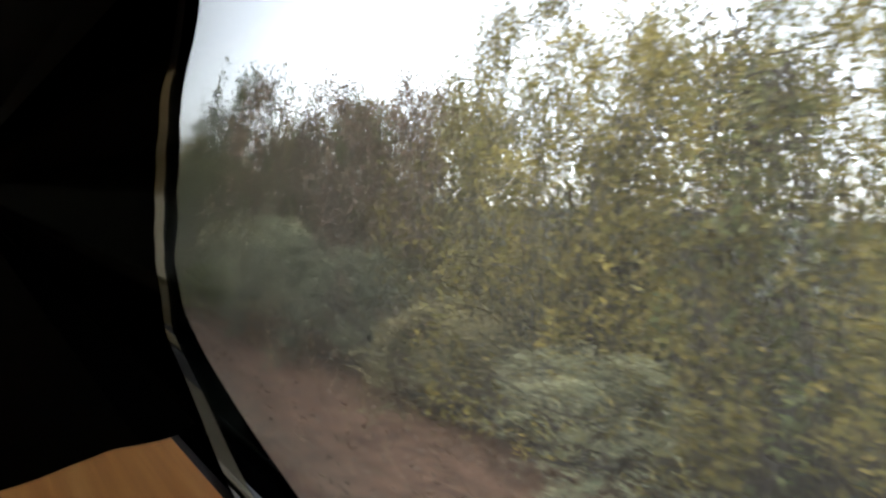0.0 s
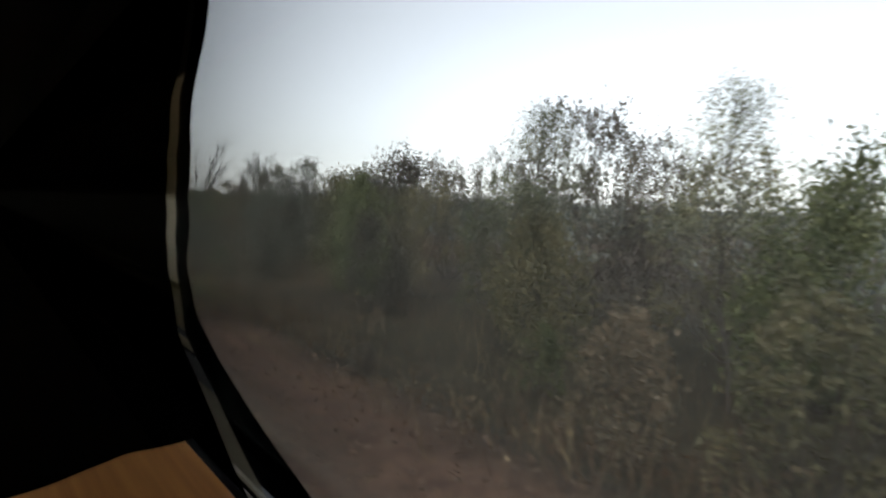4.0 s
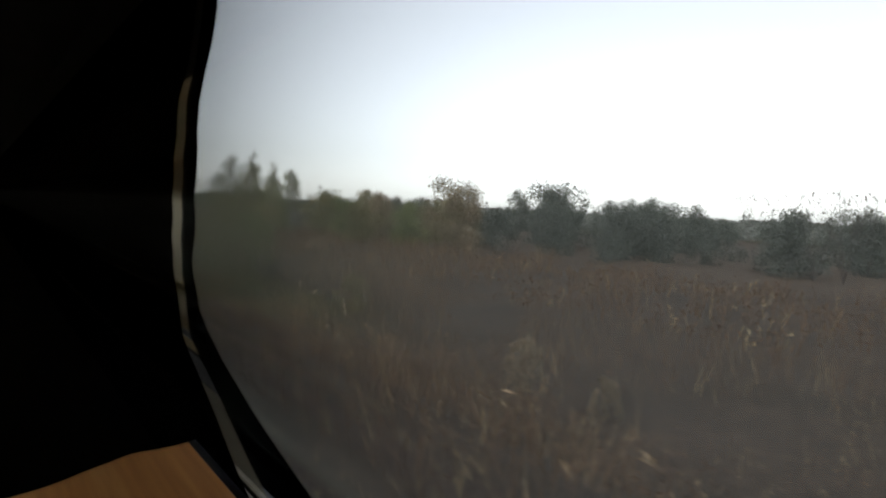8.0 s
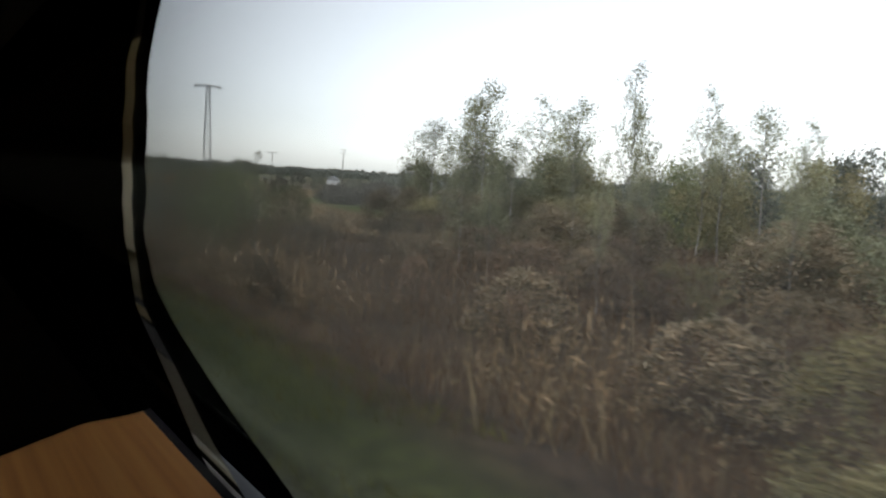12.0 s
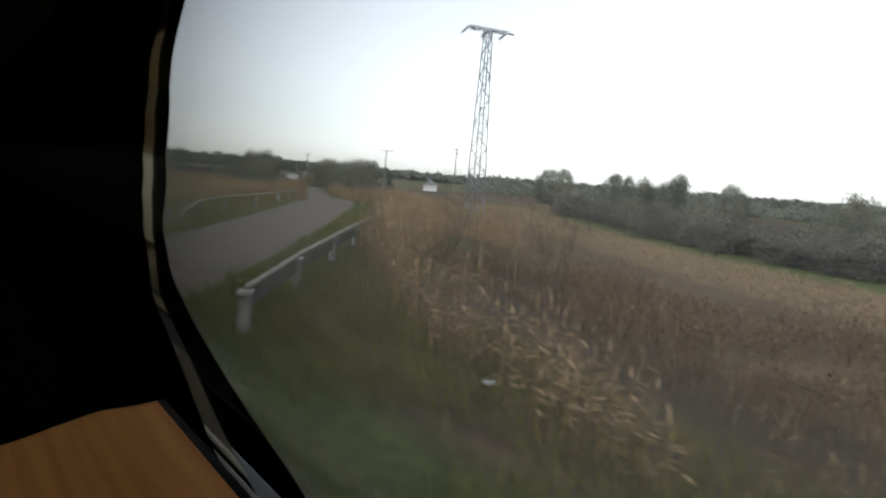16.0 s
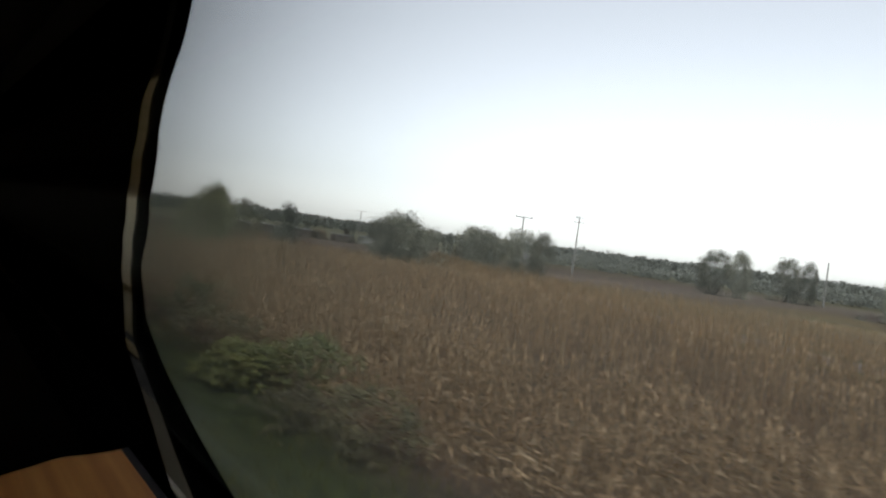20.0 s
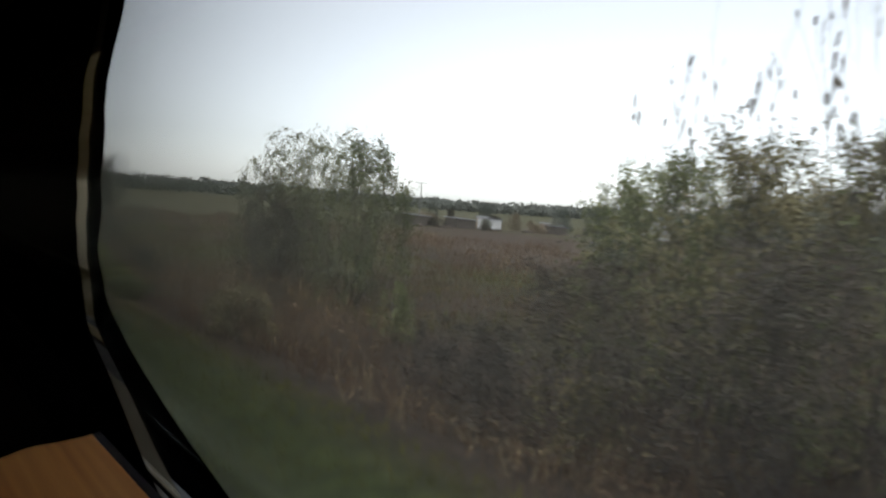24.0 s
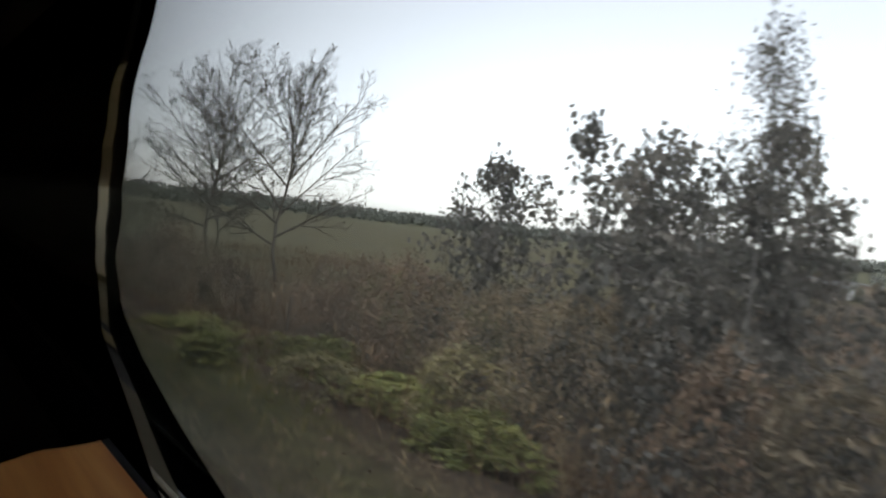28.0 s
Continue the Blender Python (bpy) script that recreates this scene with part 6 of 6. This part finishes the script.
for x, y, s in [(5.75, 259.7, 0.17), (6.0, 260.2, 0.12), (5.6, 259.2, 0.1), (5.1, 258.3, 0.085), (5.3, 258.1, 0.07), (4.1, 256.8, 0.08), (4.2, 256.4, 0.06), (6.4, 329.6, 0.055), (9.4, 326.2, 0.05), (10.3, 326.6, 0.045), (8.2, 334.4, 0.06), (7.2, 335.4, 0.05),
                (4.5, 345.3, 0.07), (5.0, 341.2, 0.05), (4.0, 67.2, 0.06), (3.6, 68.6, 0.045), (4.6, 68.4, 0.04), (4.3, 70.2, 0.04), (3.9, 69.4, 0.04), (4.9, 69.0, 0.035), (5.2, 70.4, 0.04), (8.9, 335.6, 0.08), (6.9, 312.4, 0.10)]:
    rubbish(x, y, s, "crumpled torn pale plastic litter lying on the ground", RUBBISH)
rubbish(5.2, 258.9, 0.09, "crumpled blue plastic scrap lying in weeds", SCRAP_BLUE)


# ---------- power line ----------
def pylon(x, y, h, turn):
    t = thing("pylon", pose(x, y, float(gz(x, y)) - 0.1, 0, 0, turn), "slim grey steel lattice pylon with a single crossarm", "pylon")
    b, top, n = 0.70, 0.27, 17
    def corner(i, z):
        s = b + (top - b) * z / h
        return Vector(((-s, s, s, -s)[i], (-s, -s, s, s)[i], z))
    for i in range(4):
        bm = bmesh.new()
        beam(bm, corner(i, 0), corner(i, h), 0.05)
        part("leg", bm, STEEL, t)
    zs = [h * (1 - (1 - k / n) ** 1.2) for k in range(n + 1)]
    for k in range(n):
        for i in range(4):
            j = (i + 1) % 4
            bm = bmesh.new()
            a, c = (i, j) if (k + i) % 2 else (j, i)
            beam(bm, corner(a, zs[k]), corner(c, zs[k + 1]), 0.030)
            if k % 4 == 3:
                beam(bm, corner(i, zs[k + 1]), corner(j, zs[k + 1]), 0.026)
            part("brace", bm, STEEL, t)
    for dy in (-0.27, 0.27):
        bm = bmesh.new()
        for z in (h - 0.1, h + 0.14):
            beam(bm, (-2.1, dy, z), (2.1, dy, z), 0.038)
        part("crossarm_rail", bm, STEEL, t)
    for u in (-2.1, -1.5, -0.9, -0.3, 0.3, 0.9, 1.5, 2.1):
        bm = bmesh.new()
        beam(bm, (u, -0.27, h + 0.02), (u, 0.27, h + 0.02), 0.032)
        for dy in (-0.27, 0.27):
            beam(bm, (u, dy, h - 0.1), (u, dy, h + 0.14), 0.024)
        part("crossarm_rung", bm, STEEL, t)
    for u in (-2.0, 0.1, 2.0):
        for s in (-1, 1):
            bm = bmesh.new()
            for d in range(7):
                at = Matrix.Translation((u, s * (0.45 + 0.13 * d), h - 0.08 - 0.035 * d))
                bmesh.ops.create_cone(bm, cap_ends=True, segments=10, radius1=0.085, radius2=0.05, depth=0.07, matrix=at @ pose(0, 0, 0, -90 * s))
            beam(bm, (u, s * 0.25, h), (u, s * 1.6, h - 0.38), 0.02)
            string = part("insulator", bm, STEEL, t, "pale string of insulators")
            if s > 0:
                bm = bmesh.new()
                for k in range(12):
                    p, q = k * math.pi / 6, (k + 1) * math.pi / 6
                    beam(bm, (u, 1.35 + 0.2 * math.cos(p), h - 0.36 + 0.2 * math.sin(p)), (u, 1.35 + 0.2 * math.cos(q), h - 0.36 + 0.2 * math.sin(q)), 0.02)
                part("arcing_ring", bm, STEEL, string)


pylon(41.3, 358.6, 17.2 - float(gz(41.3, 358.6)) - 0.7, -8)


def line_pole(x, y, h, kind, turn):
    t = thing("line_pole", pose(x, y, float(gz(x, y)) - 0.1, 0, 1, turn), "distant grey power pole with short crossarms", "power pole", "poles of the power line")
    bm = bmesh.new()
    bmesh.ops.create_cone(bm, cap_ends=True, segments=10, radius1=0.30 if kind else 0.22, radius2=0.13, depth=h, matrix=Matrix.Translation((0, 0, h / 2)))
    part("mast", bm, CONCRETE, t)
    for z, w in ((h - 0.15, 1.9),) if kind == 0 else ((h - 0.6, 1.1), (h - 1.9, 1.5)):
        bm = boxes((-w, w, -0.09, 0.09, z - 0.09, z + 0.09))
        part("crossarm", bm, STEEL, t)
        for s in (-1, 1):
            bm = bmesh.new()
            bmesh.ops.create_cone(bm, cap_ends=True, segments=8, radius1=0.1, radius2=0.07, depth=0.3, matrix=Matrix.Translation((s * (w - 0.15), 0, z + 0.242)))
            part("insulator", bm, INSULATOR, t)


line_pole(111, 496.5, 12.0, 0, -40)
line_pole(154, 521, 16.9, 1, -40)
line_pole(150, 640, 12.5, 0, -40)
line_pole(118, 322, 8.5, 1, 40)
line_pole(196, 470, 12, 1, 20)


# ---------- huts and a house far off ----------
def hut(x, y, w, d, h, turn, wall, roof, label, gable=False):
    t = thing("hut" if not gable else "house", pose(x, y, float(gz(x, y)), 0, 0, turn), label, "house" if gable else "hut", "" if gable else "huts across the fields")
    part("wall", boxes((-w / 2, w / 2, -d / 2, -d / 2 + 0.2, -0.3, h), (-w / 2, w / 2, d / 2 - 0.2, d / 2, -0.3, h), (-w / 2, -w / 2 + 0.2, -d / 2 + 0.2, d / 2 - 0.2, -0.3, h), (w / 2 - 0.2, w / 2, -d / 2 + 0.2, d / 2 - 0.2, -0.3, h)), wall, t)
    if gable:
        bm = bmesh.new()
        v = [bm.verts.new(c) for c in ((-w / 2 - 0.4, -d / 2 - 0.4, h), (w / 2 + 0.4, -d / 2 - 0.4, h), (w / 2 + 0.4, d / 2 + 0.4, h), (-w / 2 - 0.4, d / 2 + 0.4, h), (-w / 2 - 0.4, 0, h + 2.2), (w / 2 + 0.4, 0, h + 2.2))]
        for f in ((0, 1, 5, 4), (2, 3, 4, 5), (0, 4, 3), (1, 2, 5), (3, 2, 1, 0)):
            bm.faces.new([v[i] for i in f])
        part("roof", bm, roof, t)
    else:
        bm = boxes((-w / 2 - 0.25, w / 2 + 0.25, -d / 2 - 0.3, d / 2 + 0.3, h + 0.02, h + 0.14))
        for q in bm.verts:
            q.co.z += 0.35 * (q.co.y / d)
        part("roof", bm, roof, t)
    for k, s in enumerate(np.linspace(-0.3, 0.3, 3)):
        door = k == 1
        z0, z1 = (0.0, 1.85) if door else (0.9, 1.7)
        leaf = part("door" if door else "window", boxes((s * w - 0.45, s * w + 0.45, -d / 2 - 0.03, -d / 2 - 0.004, z0, z1)), PLANK, t)
        if door:
            part("handle", boxes((s * w + 0.3, s * w + 0.34, -d / 2 - 0.06, -d / 2 - 0.031, 0.95, 1.1)), STEEL, leaf)
        else:
            for k2 in (-0.21, 0.21):
                part("pane", boxes((s * w + k2 - 0.17, s * w + k2 + 0.17, -d / 2 - 0.045, -d / 2 - 0.032, z0 + 0.08, z1 - 0.08)), DARK_GLASS, leaf)


hut(170, 560, 7.5, 5.5, 2.5, 55, WHITEWASH, ROOF_GREY, "small whitewashed house with a grey gabled roof", True)
for x, y, w, d, h, a, wall, roof, say in [
    (86, 558, 6.5, 5, 2.3, 60, PLANK, ROOF_WHITE, "dark plank hut with a pale sheet roof"), (80, 567, 6, 4, 2.2, 62, PLANK, ROOF_GREY, "dark open plank shed in the fields"), (75, 572, 5, 4, 2.2, 60, PLANK, ROOF_GREY, "dark open plank shed in the fields"),
    (98, 557, 6, 4.5, 2.1, 58, PLANK, ROOF_WHITE, "plank hut with a pale sheet roof"), (108, 559, 4.0, 4, 2.4, 64, WHITEWASH, ROOF_WHITE, "small whitewashed hut in the fields"), (117, 569, 4.6, 5, 2.8, 56, PLASTER_TAN, ROOF_GREY, "small tan hut with a grey roof"),
    (126, 556, 4, 4, 2.0, 60, PLANK, ROOF_GREY, "low plank shed in the fields"), (135, 566, 4.4, 5, 2.4, 50, PLASTER_TAN, ROOF_GREY, "small tan hut in the fields"), (92, 563, 4, 3.5, 2.1, 66, PLANK, ROOF_GREY, "dark plank shed in the fields"),
    (144, 560, 4, 4, 2.1, 58, PLANK, ROOF_GREY, "low plank shed in the fields")]:
    hut(x, y, w * 0.8, d, h * 0.9, a + 28 * math.sin(x * 3.1), wall, roof, say)


def timber_pile(x, y, n, turn):
    t = thing("timber_pile", pose(x, y, float(gz(x, y)), 0, 0, turn), "untidy pile of old boards and scrap by the huts", "timber pile")
    r = random.Random(int(x))
    for k in range(n):
        z = 0.06 + 0.11 * (k // 4)
        bm = boxes((-1.8, 1.8, -0.12, 0.12, -0.05, 0.05))
        bmesh.ops.transform(bm, verts=bm.verts, matrix=pose(r.uniform(-0.3, 0.3), (k % 4) * 0.5 - 0.7, z, 0, 0, r.uniform(-14, 14)))
        part("board", bm, PLANK if k % 3 else PLASTER_TAN, t)


for x, y, a in [(70, 580, 55), (72, 588, 80), (104, 552, 40), (112, 551, 65), (121, 549, 30), (90, 552, 20), (98, 549, 75), (84, 553, 50), (130, 552, 35), (79, 559, 10)]:
    timber_pile(x, y, 14, a)


def fence_post(x, y):
    t = thing("fence_post", pose(x, y, float(gz(x, y)), 2, 3, 0), "thin weathered wooden fence post in dry grass", "fence post", "old fence posts")
    bm = bmesh.new()
    bmesh.ops.create_cone(bm, cap_ends=True, segments=8, radius1=0.05, radius2=0.04, depth=1.15, matrix=Matrix.Translation((0, 0, 0.5)))
    part("stake", bm, PLANK, t)


for x, y in [(10.6, 528.4), (10.8, 525.6), (10.3, 532.0), (10.2, 536.0), (10.9, 522.8)]:
    fence_post(x, y)
